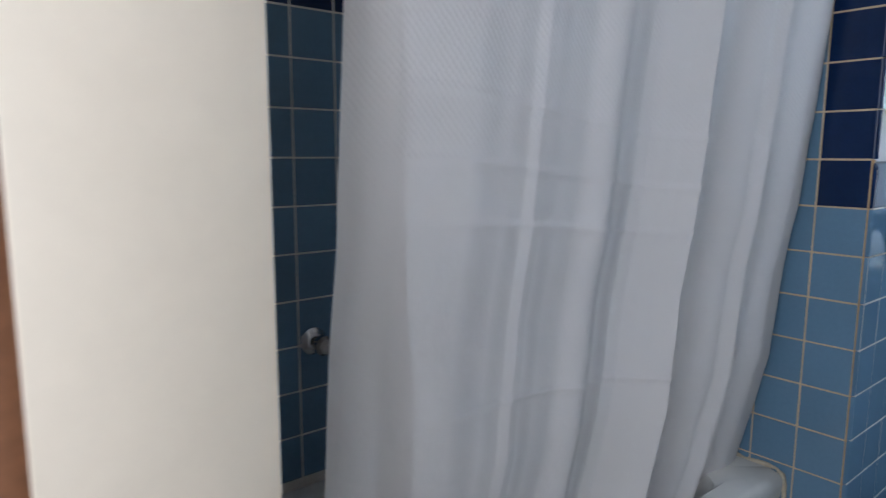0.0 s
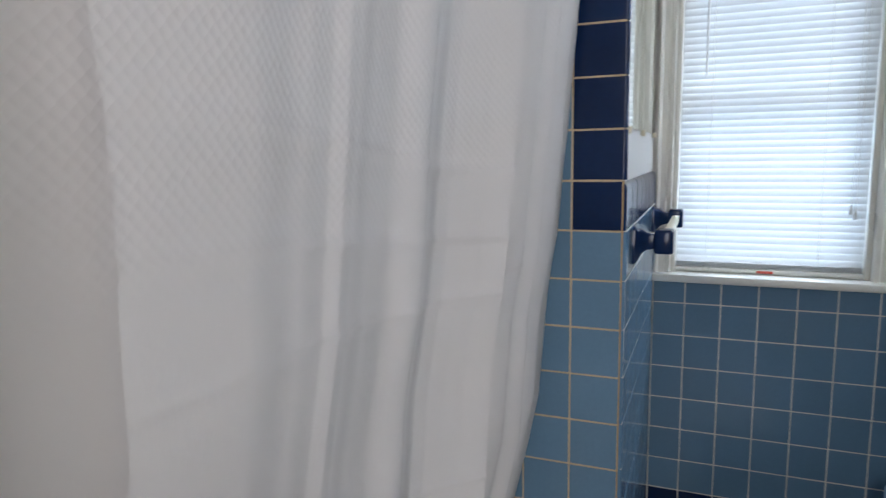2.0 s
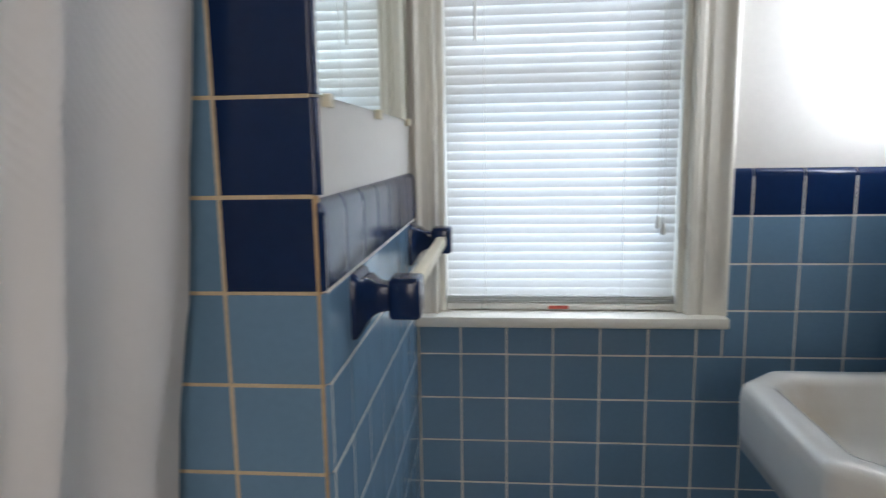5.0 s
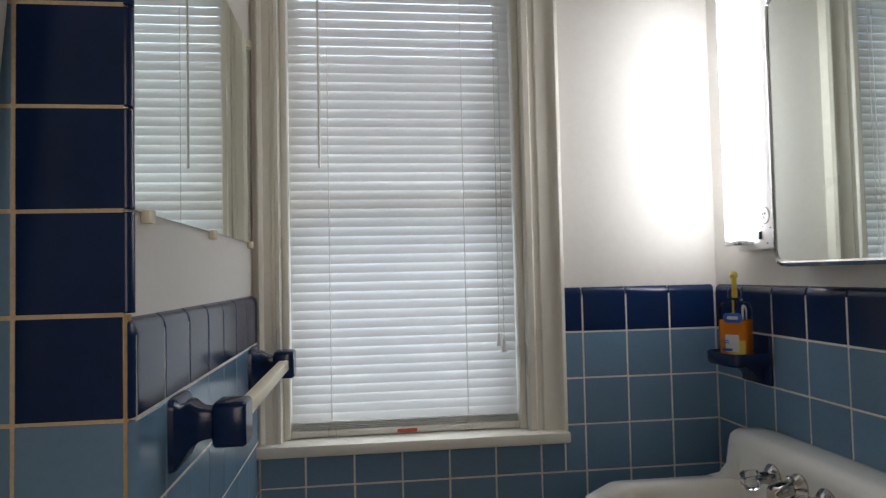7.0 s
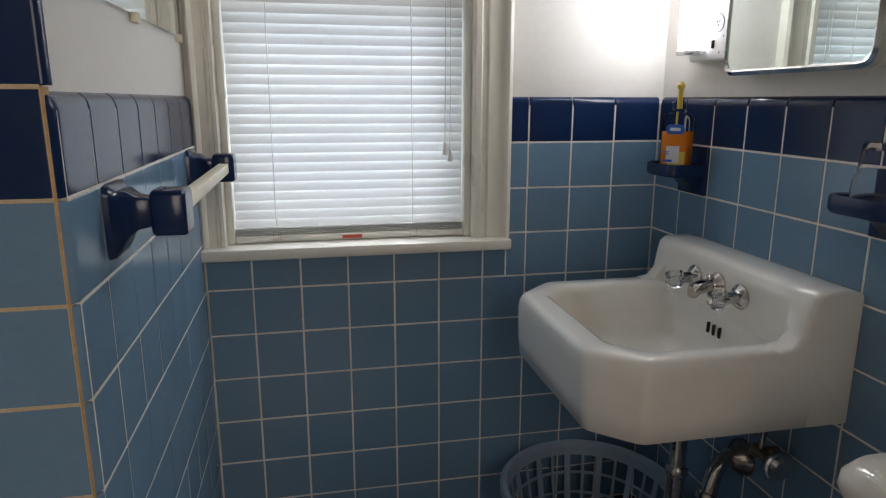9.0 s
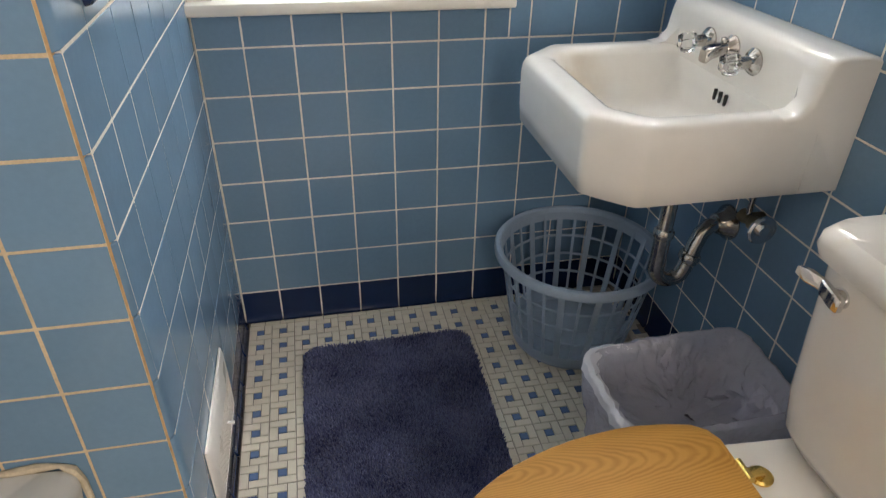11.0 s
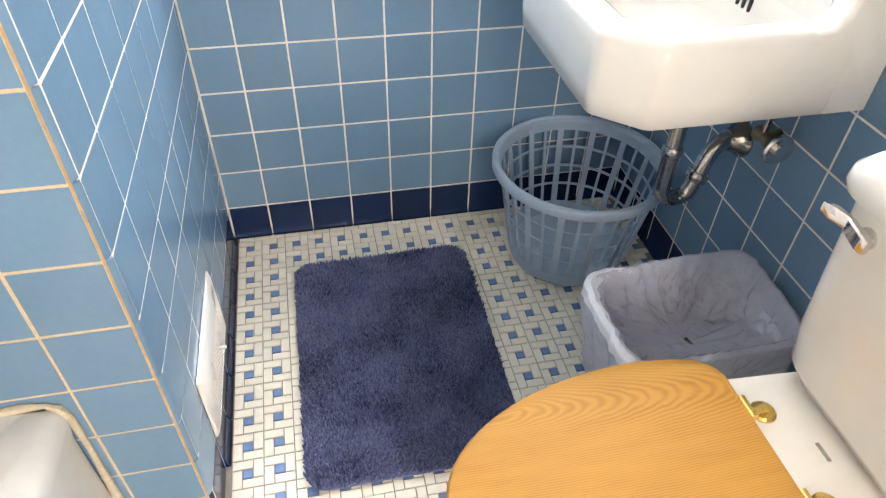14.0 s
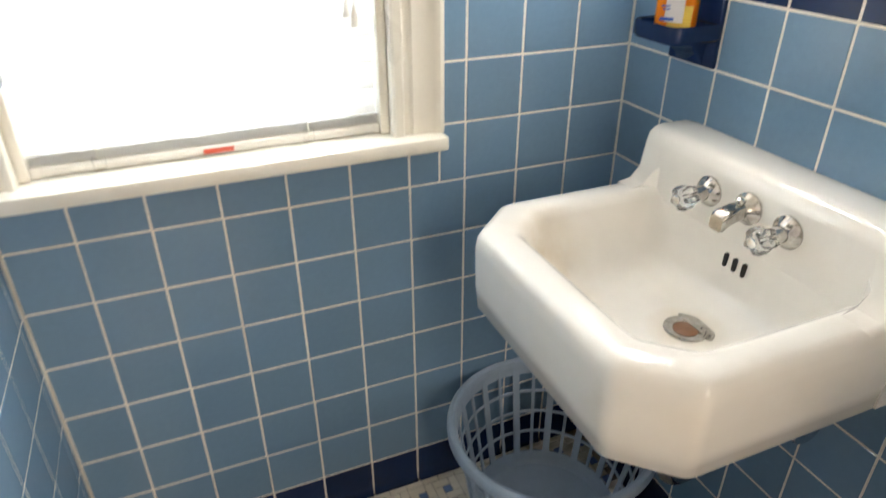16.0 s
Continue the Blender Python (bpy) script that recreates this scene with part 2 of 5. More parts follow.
bag_rim_mat = translucent("bin_bag_rim", (0.93, 0.93, 0.97), 0.3, 0.3)
lamp_glow = mat("lamp_diffuser", (0.9, 0.9, 0.88), 0.4)
bsdf(lamp_glow).inputs["Emission Color"].default_value = (1.0, 0.98, 0.95, 1)
bsdf(lamp_glow).inputs["Emission Strength"].default_value = LAMP_STRENGTH
daylight = mat("overcast_distance", (0.8, 0.85, 0.9), 0.9)
bsdf(daylight).inputs["Emission Color"].default_value = (0.86, 0.94, 1.0, 1)
bsdf(daylight).inputs["Emission Strength"].default_value = 2.0

# oak lid: rings cut at a slant, so that the grain runs in arches
oak = mat("oak", (0.52, 0.26, 0.07), 0.5, spec=0.25)
_co = obj_coords(oak, True)
_map = nd(oak, "ShaderNodeMapping")
_map.inputs["Rotation"].default_value = (0, radians(8), radians(2))
_map.inputs["Location"].default_value = (0.0, 0.945, -0.385)
ln(oak, _co, _map.inputs["Vector"])
_n = nd(oak, "ShaderNodeTexNoise", Scale=5.0, Detail=3.0)
ln(oak, _map.outputs[0], _n.inputs["Vector"])
_w = nd(oak, "ShaderNodeTexWave", Scale=100.0, Distortion=3.5, Detail=3.0, Detail_Scale=0.35)
_w.wave_type, _w.rings_direction = "RINGS", "X"
ln(oak, _map.outputs[0], _w.inputs["Vector"])
_st = nd(oak, "ShaderNodeMapping")
_st.inputs["Scale"].default_value = (4, 70, 70)
ln(oak, _map.outputs[0], _st.inputs["Vector"])
_p = nd(oak, "ShaderNodeTexNoise", Scale=1.0, Detail=4.0)
ln(oak, _st.outputs[0], _p.inputs["Vector"])
_mx = nd(oak, "ShaderNodeMath")
_mx.operation = "MULTIPLY_ADD"
_mx.inputs[1].default_value = 0.9
ln(oak, _p.outputs["Fac"], _mx.inputs[0])
_ws = nd(oak, "ShaderNodeMath")
_ws.operation = "MULTIPLY"
_ws.inputs[1].default_value = 0.6
ln(oak, _w.outputs["Fac"], _ws.inputs[0])
ln(oak, _ws.outputs[0], _mx.inputs[2])
_r = nd(oak, "ShaderNodeValToRGB")
_r.color_ramp.elements[0].position, _r.color_ramp.elements[0].color = 0.05, (0.37, 0.170, 0.026, 1)
_r.color_ramp.elements[1].position, _r.color_ramp.elements[1].color = 0.95, (0.57, 0.295, 0.058, 1)
ln(oak, _mx.outputs[0], _r.inputs["Fac"])
ln(oak, _r.outputs[0], bsdf(oak).inputs["Base Color"])
_b = nd(oak, "ShaderNodeBump", Strength=0.08, Distance=0.0006)
ln(oak, _mx.outputs[0], _b.inputs["Height"])
ln(oak, _b.outputs[0], bsdf(oak).inputs["Normal"])

mat_pile = mat("mat_pile", (0.035, 0.045, 0.13), 0.95, spec=0.1)
_g = nd(mat_pile, "ShaderNodeNewGeometry")
_co = _g.outputs["Position"]
_n = nd(mat_pile, "ShaderNodeTexNoise", Scale=7.5, Detail=6.0, Roughness=0.6)
ln(mat_pile, _co, _n.inputs["Vector"])
_a = nd(mat_pile, "ShaderNodeMath")
_a.operation = "MULTIPLY_ADD"
_a.inputs[1].default_value = 0.30
ln(mat_pile, _g.outputs["Random Per Island"], _a.inputs[0])
ln(mat_pile, _n.outputs["Fac"], _a.inputs[2])
# pale patches put the highlights on leaning pile into colour; tufts vary too
_r = nd(mat_pile, "ShaderNodeValToRGB")
_r.color_ramp.elements[0].position, _r.color_ramp.elements[0].color = 0.45, (0.030, 0.038, 0.118, 1)
_r.color_ramp.elements[1].position, _r.color_ramp.elements[1].color = 0.84, (0.175, 0.20, 0.37, 1)
ln(mat_pile, _a.outputs[0], _r.inputs["Fac"])
ln(mat_pile, _r.outputs[0], bsdf(mat_pile).inputs["Base Color"])
bsdf(mat_pile).inputs["Sheen Weight"].default_value = 0.3


# ---- building helpers ----
def basis_of(ob):
    m = ob.matrix_basis.copy()
    return basis_of(ob.parent) @ ob.matrix_parent_inverse @ m if ob.parent else m


def mesh_from(bm, name, material, smooth=True, sharp=38):
    me = bpy.data.meshes.new(name)
    bmesh.ops.recalc_face_normals(bm, faces=bm.faces)
    bm.to_mesh(me)
    bm.free()
    if material:
        me.materials.append(material)
    if smooth:
        for p in me.polygons:
            p.use_smooth = True
        me.set_sharp_from_angle(angle=radians(sharp))
    return me


def part(name, bm, material, parent=None, label="", smooth=True, sharp=38):
    """One mesh object out of a bmesh in world metres, under a thing or a part."""
    ob = new(name, mesh_from(bm, name, material, smooth, sharp))
    if parent:
        ob.parent = parent
        ob.matrix_parent_inverse = basis_of(parent).inverted()
    if label:
        ob["label"] = label
    return ob


def thing(name, x, y, z, label, category, group="", kind=""):
    ob = new(name)
    ob.empty_display_size = 0.05
    ob.matrix_basis = pose(x, y, z)
    return tagged(ob, label, category, group, kind)


def add_box(bm, x0, x1, y0, y1, z0, z1, bevel=0.0, segs=2):
    b = bmesh.new()
    bmesh.ops.create_cube(b, size=1.0)
    for v in b.verts:
        v.co = Vector((x0 + (v.co.x + 0.5) * (x1 - x0), y0 + (v.co.y + 0.5) * (y1 - y0), z0 + (v.co.z + 0.5) * (z1 - z0)))
    if bevel:
        bmesh.ops.bevel(b, geom=b.edges[:], offset=bevel, segments=segs, profile=0.5, affect="EDGES")
    merge(bm, b)


def merge(bm, b):
    idx = {v: bm.verts.new(v.co) for v in b.verts}
    for f in b.faces:
        bm.faces.new([idx[v] for v in f.verts])
    b.free()


def box(x0, x1, y0, y1, z0, z1, bevel=0.0, segs=2):
    bm = bmesh.new()
    add_box(bm, x0, x1, y0, y1, z0, z1, bevel, segs)
    return bm


def loft(bm, rings, closed=True, cap_start=False, cap_end=False):
    """Quads between rings of equal length."""
    rows = [[bm.verts.new(p) for p in r] for r in rings]
    n = len(rows[0])
    for a, b in zip(rows, rows[1:]):
        for i in range(n if closed else n - 1):
            j = (i + 1) % n
            bm.faces.new((a[i], a[j], b[j], b[i]))
    if cap_start:
        bm.faces.new(rows[0][::-1])
    if cap_end:
        bm.faces.new(rows[-1])
    return rows


def spun(profile, m=None, n=28):
    """A turned shape: profile of (radius, height), about z, then moved by m."""
    bm = bmesh.new()
    m = m or Matrix()
    rings = [[m @ Vector((r * math.cos(2 * math.pi * i / n), r * math.sin(2 * math.pi * i / n), h)) for i in range(n)] for r, h in profile]
    loft(bm, rings, True, True, True)
    return bm


def along(p, d):
    """The pose at p whose z runs along d."""
    return Matrix.Translation(p) @ Vector(d).to_track_quat("Z", "Y").to_matrix().to_4x4()


def tube(points, r, n=14, radii=None):
    """A round pipe through points."""
    bm = bmesh.new()
    pts = [Vector(p) for p in points]
    rings = []
    side = None
    for i, p in enumerate(pts):
        d = (pts[min(i + 1, len(pts) - 1)] - pts[max(i - 1, 0)]).normalized()
        if side is None:
            side = d.orthogonal().normalized()
        side = (side - d * side.dot(d)).normalized()
        up = d.cross(side)
        rr = radii[i] if radii else r
        rings.append([p + rr * (math.cos(2 * math.pi * k / n) * side + math.sin(2 * math.pi * k / n) * up) for k in range(n)])
    loft(bm, rings, True, True, True)
    return bm


def arc(c, u, v, r, a0, a1, n=8):
    c, u, v = Vector(c), Vector(u), Vector(v)
    return [c + r * (math.cos(radians(a0 + (a1 - a0) * i / n)) * u + math.sin(radians(a0 + (a1 - a0) * i / n)) * v) for i in range(n + 1)]


def rounded(pts, r, n=5):
    """A closed plan outline with its corners rounded, as (x, y) pairs."""
    out = []
    k = len(pts)
    rs = r if isinstance(r, (list, tuple)) else [r] * k
    for i in range(k):
        p, a, b = Vector(pts[i]), Vector(pts[i - 1]), Vector(pts[(i + 1) % k])
        da, db = (a - p), (b - p)
        rr = min(rs[i], da.length * 0.45, db.length * 0.45)
        s, e = p + da.normalized() * rr, p + db.normalized() * rr
        for j in range(n + 1):
            t = j / n
            out.append(tuple((1 - t) ** 2 * s + 2 * t * (1 - t) * p + t * t * e))
    return out


def ring(outline, z):
    return [Vector((x, y, z)) for x, y in outline]


def extruded(outline, z0, z1, bevel=0.0):
    bm = bmesh.new()
    rows = loft(bm, [ring(outline, z0), ring(outline, z1)], True, True, True)
    if bevel:
        es = [e for e in bm.edges if abs(e.verts[0].co.z - e.verts[1].co.z) < 1e-6]
        bmesh.ops.bevel(bm, geom=es, offset=bevel, segments=3, profile=0.5, affect="EDGES")
    return bm


def profile_run(profile, a, b, up=(0, 0, 1)):
    """A moulding: profile points (out, along-up) swept straight from a to b; 'out' is up x direction."""
    a, b, up = Vector(a), Vector(b), Vector(up)
    out = (b - a).normalized().cross(up)
    bm = bmesh.new()
    loft(bm, [[p + out * u + up * v for u, v in profile] for p in (a, b)], True, True, True)
    return bm


# ---- large structure ----
def structure(name, bm, material, label, category, smooth=False):
    ob = part(name, bm, material, None, "", smooth)
    return tagged(ob, label, category, kind="structure")


W = 0.012  # how far the tiles stand proud of the plaster
DX0, DX1 = 0.020, 0.790  # the doorway between its jambs
WX0, WX1, WZ0, WZ1 = 0.045, 0.615, 0.855, 2.02  # the window's opening

bm = bmesh.new()
for b in ((PF - 0.012, WX0, W, 0.16, 0, CEIL), (WX1, XR + 0.15, W, 0.16, 0, CEIL), (WX0, WX1, W, 0.16, 0, WZ0), (WX0, WX1, W, 0.16, WZ1, CEIL)):
    add_box(bm, *b)
wall_north = structure("wall_north", bm, plaster, "white painted plaster window wall above blue tiles", "wall")
wall_east = structure("wall_east", box(XR + W, XR + 0.15, -4.2, W, 0, CEIL), plaster, "white painted plaster wall above a blue tiled dado", "wall")
wall_partition = structure("wall_partition", box(XT - W, PF - W, YS + W, 0.16, 0, CEIL), plaster, "white plaster partition beside the tub with blue tiles", "wall")
wall_west = structure("wall_west", box(XT - 0.15, XT - W, -2.6, 0.16, 0, CEIL), plaster, "plaster wall behind the bathtub with blue tiles", "wall")
bm = bmesh.new()
for b in ((XT - W, DX0 - 0.022, YN - 0.172, YN, 0, CEIL), (DX1 + 0.022, XR + W, YN - 0.172, YN, 0, CEIL), (DX0 - 0.022, DX1 + 0.022, YN - 0.172, YN, 2.06, CEIL)):
    add_box(bm, *b)
wall_south = structure("wall_south", bm, plaster, "white plaster wall with the doorway to the hall", "wall")
bm = bmesh.new()
for b in ((XT - 0.15, XT - W, -4.2, -2.6, 0, CEIL), (XT - 0.15, XR + 0.15, -4.35, -4.2, 0, CEIL)):
    add_box(bm, *b)
wall_hall = structure("wall_hall", bm, hall_paint, "tan painted wall of the hall outside", "wall")
ceiling = structure("ceiling", box(XT - 0.15, XR + 0.15, -4.35, 0.16, CEIL, CEIL + 0.1), ceiling_paint, "flat white painted ceiling", "ceiling")
floor = structure("floor", box(XT - 0.15, XR + 0.15, -4.35, 0.16, -0.12, -0.003), floor_grout, "floor of small cream and blue pinwheel tiles", "floor")
ground = structure("ground", box(-60, 60, 0.2, 120, -0.6, -0.5), hall_paint, "bare ground outside the window", "ground")

# grout beds, 1 mm behind the faces of the tiles
G = 0.0011
part("grout_bed", box(PF, XR, G, W + 0.004, 0, 0.842), grout_white, wall_north, smooth=False)
part("grout_bed", box(0.70, XR, G, W + 0.004, 0.842, ZT - 0.022), grout_white, wall_north, smooth=False)
part("grout_bed", box(XR + G, XR + W + 0.004, YN, 0.004, 0, ZT - 0.022), grout_white, wall_east, smooth=False)
part("grout_bed", box(PF - W - 0.004, PF - G, YS + 0.012, 0.004, 0, ZT - 0.022), grout_white, wall_partition, smooth=False)
part("grout_bed", box(XT, -0.0160, YS + G, YS + W + 0.004, 0, 1.635), grout_tan, wall_partition, smooth=False)
part("grout_bed", box(-0.0160, -0.0131, YS + 0.0011, YS + W + 0.004, 0, 1.2), grout_rust, wall_partition, smooth=False)
part("grout_bed", box(XT - W - 0.004, XT - G, YN, YS, 0, 1.635), grout_white, wall_west, smooth=False)

# ---- doorway ----
door_frame = thing("door_1", 0.405, -2.34, 0, "cream painted door frame with a brown wooden outer edge", "door frame", kind="structure")
part("jamb", box(DX0 - 0.023, DX0, YN - 0.177, YN + 0.004, 0, 2.06, 0.003), jamb_paint, door_frame)
part("jamb", box(DX1, DX1 + 0.023, YN - 0.177, YN + 0.004, 0, 2.06, 0.003), jamb_paint, door_frame)
part("head", box(DX0, DX1, YN - 0.177, YN + 0.004, 2.04, 2.061, 0.003), jamb_paint, door_frame)
part("outer_casing", box(DX0 - 0.092, DX0 - 0.002, YN - 0.199, YN - 0.174, 0, 2.12, 0.004), brown_wood, door_frame, "brown wooden casing")
part("outer_casing", box(DX1 + 0.002, DX1 + 0.092, YN - 0.199, YN - 0.174, 0, 2.12, 0.004), brown_wood, door_frame, "brown wooden casing")

# ---- window ----
window = thing("window_1", 0.33, 0.05, WZ0, "white painted double-hung window with cream trim and sill", "window", kind="structure")
CAS = [(0, 0), (0, 0.0), (0.020, 0.0), (0.024, 0.004), (0.024, 0.016), (0.018, 0.020), (0.018, 0.030), (0.022, 0.034), (0.022, 0.062), (0.027, 0.068), (0.030, 0.078), (0.026, 0.086), (0.0, 0.088)]


def casing(x_in, sign, width, z0, z1):
    """An upright window casing with a moulded face; x_in is its inner edge."""
    bm = bmesh.new()
    s = width / 0.088
    loft(bm, [[Vector((x_in + sign * v * s, 0.011 - u, z)) for u, v in CAS[1:]] for z in (z0, z1)], True, True, True)
    return bm


part("casing", casing(WX1, 1, 0.094, 0.862, 2.09), trim_paint, window)
part("casing", casing(WX0, -1, 0.052, 0.862, 2.09), trim_paint, window)
part("head_casing", box(-0.008, 0.705, -0.018, 0.011, 2.0, 2.10, 0.004), trim_paint, window)
part("sill", box(-0.010, 0.705, -0.044, 0.10, 0.837, 0.863, 0.005), trim_paint, window)
for x0, x1 in ((WX0, WX0 + 0.016), (WX1 - 0.016, WX1)):
    part("window_stop", box(x0, x1, 0.012, 0.06, 0.863, WZ1, 0.003), trim_paint, window)
    part("stile", box(x0 + 0.004 if x0 < 0.3 else x0 - 0.022, x0 + 0.038 if x0 < 0.3 else x1 - 0.004, 0.085, 0.115, 0.863, WZ1, 0.003), trim_paint, window)
part("sash_rail", box(WX0 + 0.038, WX1 - 0.038, 0.082, 0.12, 1.40, 1.45, 0.003), trim_paint, window)
part("sash_rail", box(WX0 + 0.038, WX1 - 0.038, 0.085, 0.115, 0.863, 0.92, 0.003), trim_paint, window)
part("sash_rail", box(WX0 + 0.038, WX1 - 0.038, 0.085, 0.115, 1.97, WZ1, 0.003), trim_paint, window)
for z0, z1 in ((0.92, 1.40), (1.45, 1.97)):
    pane = part("pane", box(WX0 + 0.03, WX1 - 0.03, 0.128, 0.131, z0 - 0.01, z1 + 0.01), glass, window, smooth=False)
    pane.visible_shadow = False
backdrop = structure("backdrop", box(-40, 40, 60, 60.2, -0.5, 40), daylight, "pale overcast distance outside the window", "sky")

# ---- blind ----
blind = thing("window_blind", 0.33, 0.035, 0.864, "closed white mini blind lowered to the window sill", "blind")
BX0, BX1 = WX0 + 0.018, WX1 - 0.018
PITCH = 0.0217


def slat(z, tilt, w=0.0255, n=5):
    bm = bmesh.new()
    rows = []
    for i in range(n + 1):
        s = (i / n - 0.5) * w
        bow = 0.0016 * (1 - (2 * i / n - 1) ** 2)
        y = 0.036 + s * math.cos(tilt) - bow * math.sin(tilt)
        zz = z + s * math.sin(tilt) + bow * math.cos(tilt)
        rows.append([Vector((BX0, y, zz)), Vector((BX1, y, zz))])
    loft(bm, rows, False)
    return bm


for i in range(51):
    sag = random.uniform(-0.02, 0.02)
    part("slat", slat(0.9085 + PITCH * i, radians(71) + sag), slat_mat, blind)
for i in range(4):
    part("slat", box(BX0, BX1, 0.024, 0.049, 0.884 + 0.0042 * i, 0.8856 + 0.0042 * i), slat_mat, blind, smooth=False)
part("bottom_rail", box(BX0, BX1, 0.020, 0.052, 0.8645, 0.881, 0.005, 3), white_plastic, blind)
for x0, x1 in ((BX0 - 0.002, BX0 + 0.012), (BX1 - 0.012, BX1 + 0.002)):
    part("end_cap", box(x0, x1, 0.0195, 0.0525, 0.8635, 0.8815, 0.003), white_plastic, blind)
part("red_tag", box(0.305, 0.352, 0.0188, 0.0205, 0.868, 0.876), red_plastic, blind, "small red printed tag")
part("head_rail", box(BX0, BX1, 0.016, 0.056, 2.0, 2.02, 0.002), white_metal, blind)
for x in (0.155, 0.475):
    part("ladder_cord", tube([(x, 0.0205, 2.0), (x, 0.0215, 1.4), (x, 0.0205, 0.87)], 0.0009, 6), white_plastic, blind)
    part("cord_button", box(x - 0.009, x + 0.009, 0.0185, 0.0215, 0.866, 0.888, 0.002), clear_plastic, blind)
part("tilt_wand", tube([(0.135, 0.012, 2.0), (0.135, 0.010, 1.49)], 0.0028, 6), white_plastic, blind, "white tilt wand")
for dx, zz in ((0.0, 1.09), (0.012, 1.075)):
    part("pull_cord", tube([(0.555 + dx, 0.014, 2.0), (0.552 + dx, 0.012, zz)], 0.0009, 6), white_plastic, blind)
    part("tassel", spun([(0.002, 0.03), (0.0045, 0.02), (0.0065, 0.0)], pose(0.552 + dx, 0.012, zz - 0.028), 12), white_plastic, blind)

# ---- mirrors and lamp ----
wall_mirror = thing("wall_mirror", -W, -0.42, 1.31, "frameless wall mirror held by small plastic clips", "mirror")
part("mirror_pane", box(-0.0118, -0.0065, -0.785, -0.035, 1.313, 1.755), mirror_glass, wall_mirror, smooth=False)
part("dark_edge", box(-0.0119, -0.0064, -0.789, -0.7852, 1.313, 1.755), black, wall_mirror, smooth=False)
for y, z in ((-0.74, 1.306), (-0.41, 1.306), (-0.055, 1.306), (-0.055, 1.752)):
    part("mirror_clip", box(-0.0119, -0.001, y - 0.011, y + 0.011, z - 0.005, z + 0.011, 0.002), cream_bar, wall_mirror, "yellowed plastic clip")

wall_mirror.matrix_basis = pose(PF - W, -0.42, 1.31)

cabinet = thing("medicine_cabinet", XR + W, -0.475, 1.25, "recessed medicine cabinet with a rounded chrome-framed mirror door", "cabinet")
CY0, CY1, CZ0, CZ1 = -0.668, -0.293, 1.236, 1.79


def yz_outline(y0, y1, z0, z1, r):
    return rounded([(y0, z0), (y1, z0), (y1, z1), (y0, z1)], r, 6)


def yz_slab(outline, x0, x1):
    bm = bmesh.new()
    loft(bm, [[Vector((x, y, z)) for y, z in outline] for x in (x0, x1)], True, True, True)
    return bm


part("cabinet_body", yz_slab(yz_outline(CY0 + 0.006, CY1 - 0.006, CZ0 + 0.006, CZ1 - 0.006, 0.03), XR + W + 0.001, 1.075), white_metal, cabinet)
bm = bmesh.new()
o = [(y, z) for y, z in yz_outline(CY0, CY1, CZ0, CZ1, 0.036)]
i1 = [(y, z) for y, z in yz_outline(CY0 + 0.007, CY1 - 0.007, CZ0 + 0.007, CZ1 - 0.007, 0.030)]
i2 = [(y, z) for y, z in yz_outline(CY0 + 0.011, CY1 - 0.011, CZ0 + 0.011, CZ1 - 0.011, 0.027)]
loft(bm, [[Vector((x, y, z)) for y, z in q] for x, q in ((1.0755, o), (1.060, o), (1.0565, i1), (1.059, i2), (1.0745, i2))], True)
door_c = part("door_frame", bm, chrome, cabinet, "chrome frame")
part("mirror_pane", yz_slab(yz_outline(CY0 + 0.0105, CY1 - 0.0105, CZ0 + 0.0105, CZ1 - 0.0105, 0.0275), 1.0738, 1.0605), mirror_glass, cabinet)

lamp = thing("wall_lamp", XR + W, -0.19, 1.28, "lit vertical fluorescent wall lamp beside the mirror", "lamp")
part("backplate", box(1.076, XR + W - 0.0005, -0.288, -0.135, 1.272, 1.925, 0.006), white_metal, lamp, "white enamelled backplate with rust marks")
bm = bmesh.new()
prof = [(1.0765, -0.208), (1.052, -0.206), (1.036, -0.198), (1.029, -0.178), (1.036, -0.158), (1.052, -0.150), (1.0765, -0.148)]
loft(bm, [[Vector((x, y, z)) for x, y in prof] for z in (1.296, 1.90)], True, True, True)
part("diffuser", bm, lamp_glow, lamp, "glowing white diffuser")
for z0, z1 in ((1.284, 1.2955), (1.9005, 1.912)):
    part("end_cap", box(1.034, 1.0762, -0.206, -0.152, z0, z1, 0.004), chrome, lamp, "chrome end cap")
part("outlet", spun([(0.017, 0), (0.017, 0.0012), (0.014, 0.0014), (0.014, 0.0008)], along((1.0755, -0.243, 1.345), (-1, 0, 0)), 20), white_plastic, lamp)
part("outlet_ring", spun([(0.0185, 0.0), (0.0185, 0.0006), (0.0165, 0.0007)], along((1.0758, -0.243, 1.345), (-1, 0, 0)), 20), black, lamp)
# black chips give the shade in the outlet's slots
for dy, zz in ((0.004, 1.348), (-0.004, 1.348), (0, 1.340)):
    part("outlet_slot", box(1.0732, 1.0745, -0.244 + dy, -0.242 + dy, zz - 0.003, zz + 0.003), black, lamp)
part("switch", box(1.070, 1.0765, -0.232, -0.226, 1.295, 1.312, 0.001), black, lamp)
for y, z, r in ((-0.262, 1.318, 0.0022), (-0.235, 1.322, 0.0025), (-0.27, 1.285, 0.002), (-0.25, 1.286, 0.0024)):
    part("rust_spot", spun([(r, 0), (r * 0.8, 0.0006)], along((1.0759, y, z), (-1, 0, 0)), 8), brown_wood, lamp)

# ---- bathtub ----
tub = thing("bathtub", -0.53, -1.53, 0, "white enamelled bathtub with yellowed caulk along the tiles", "bathtub")
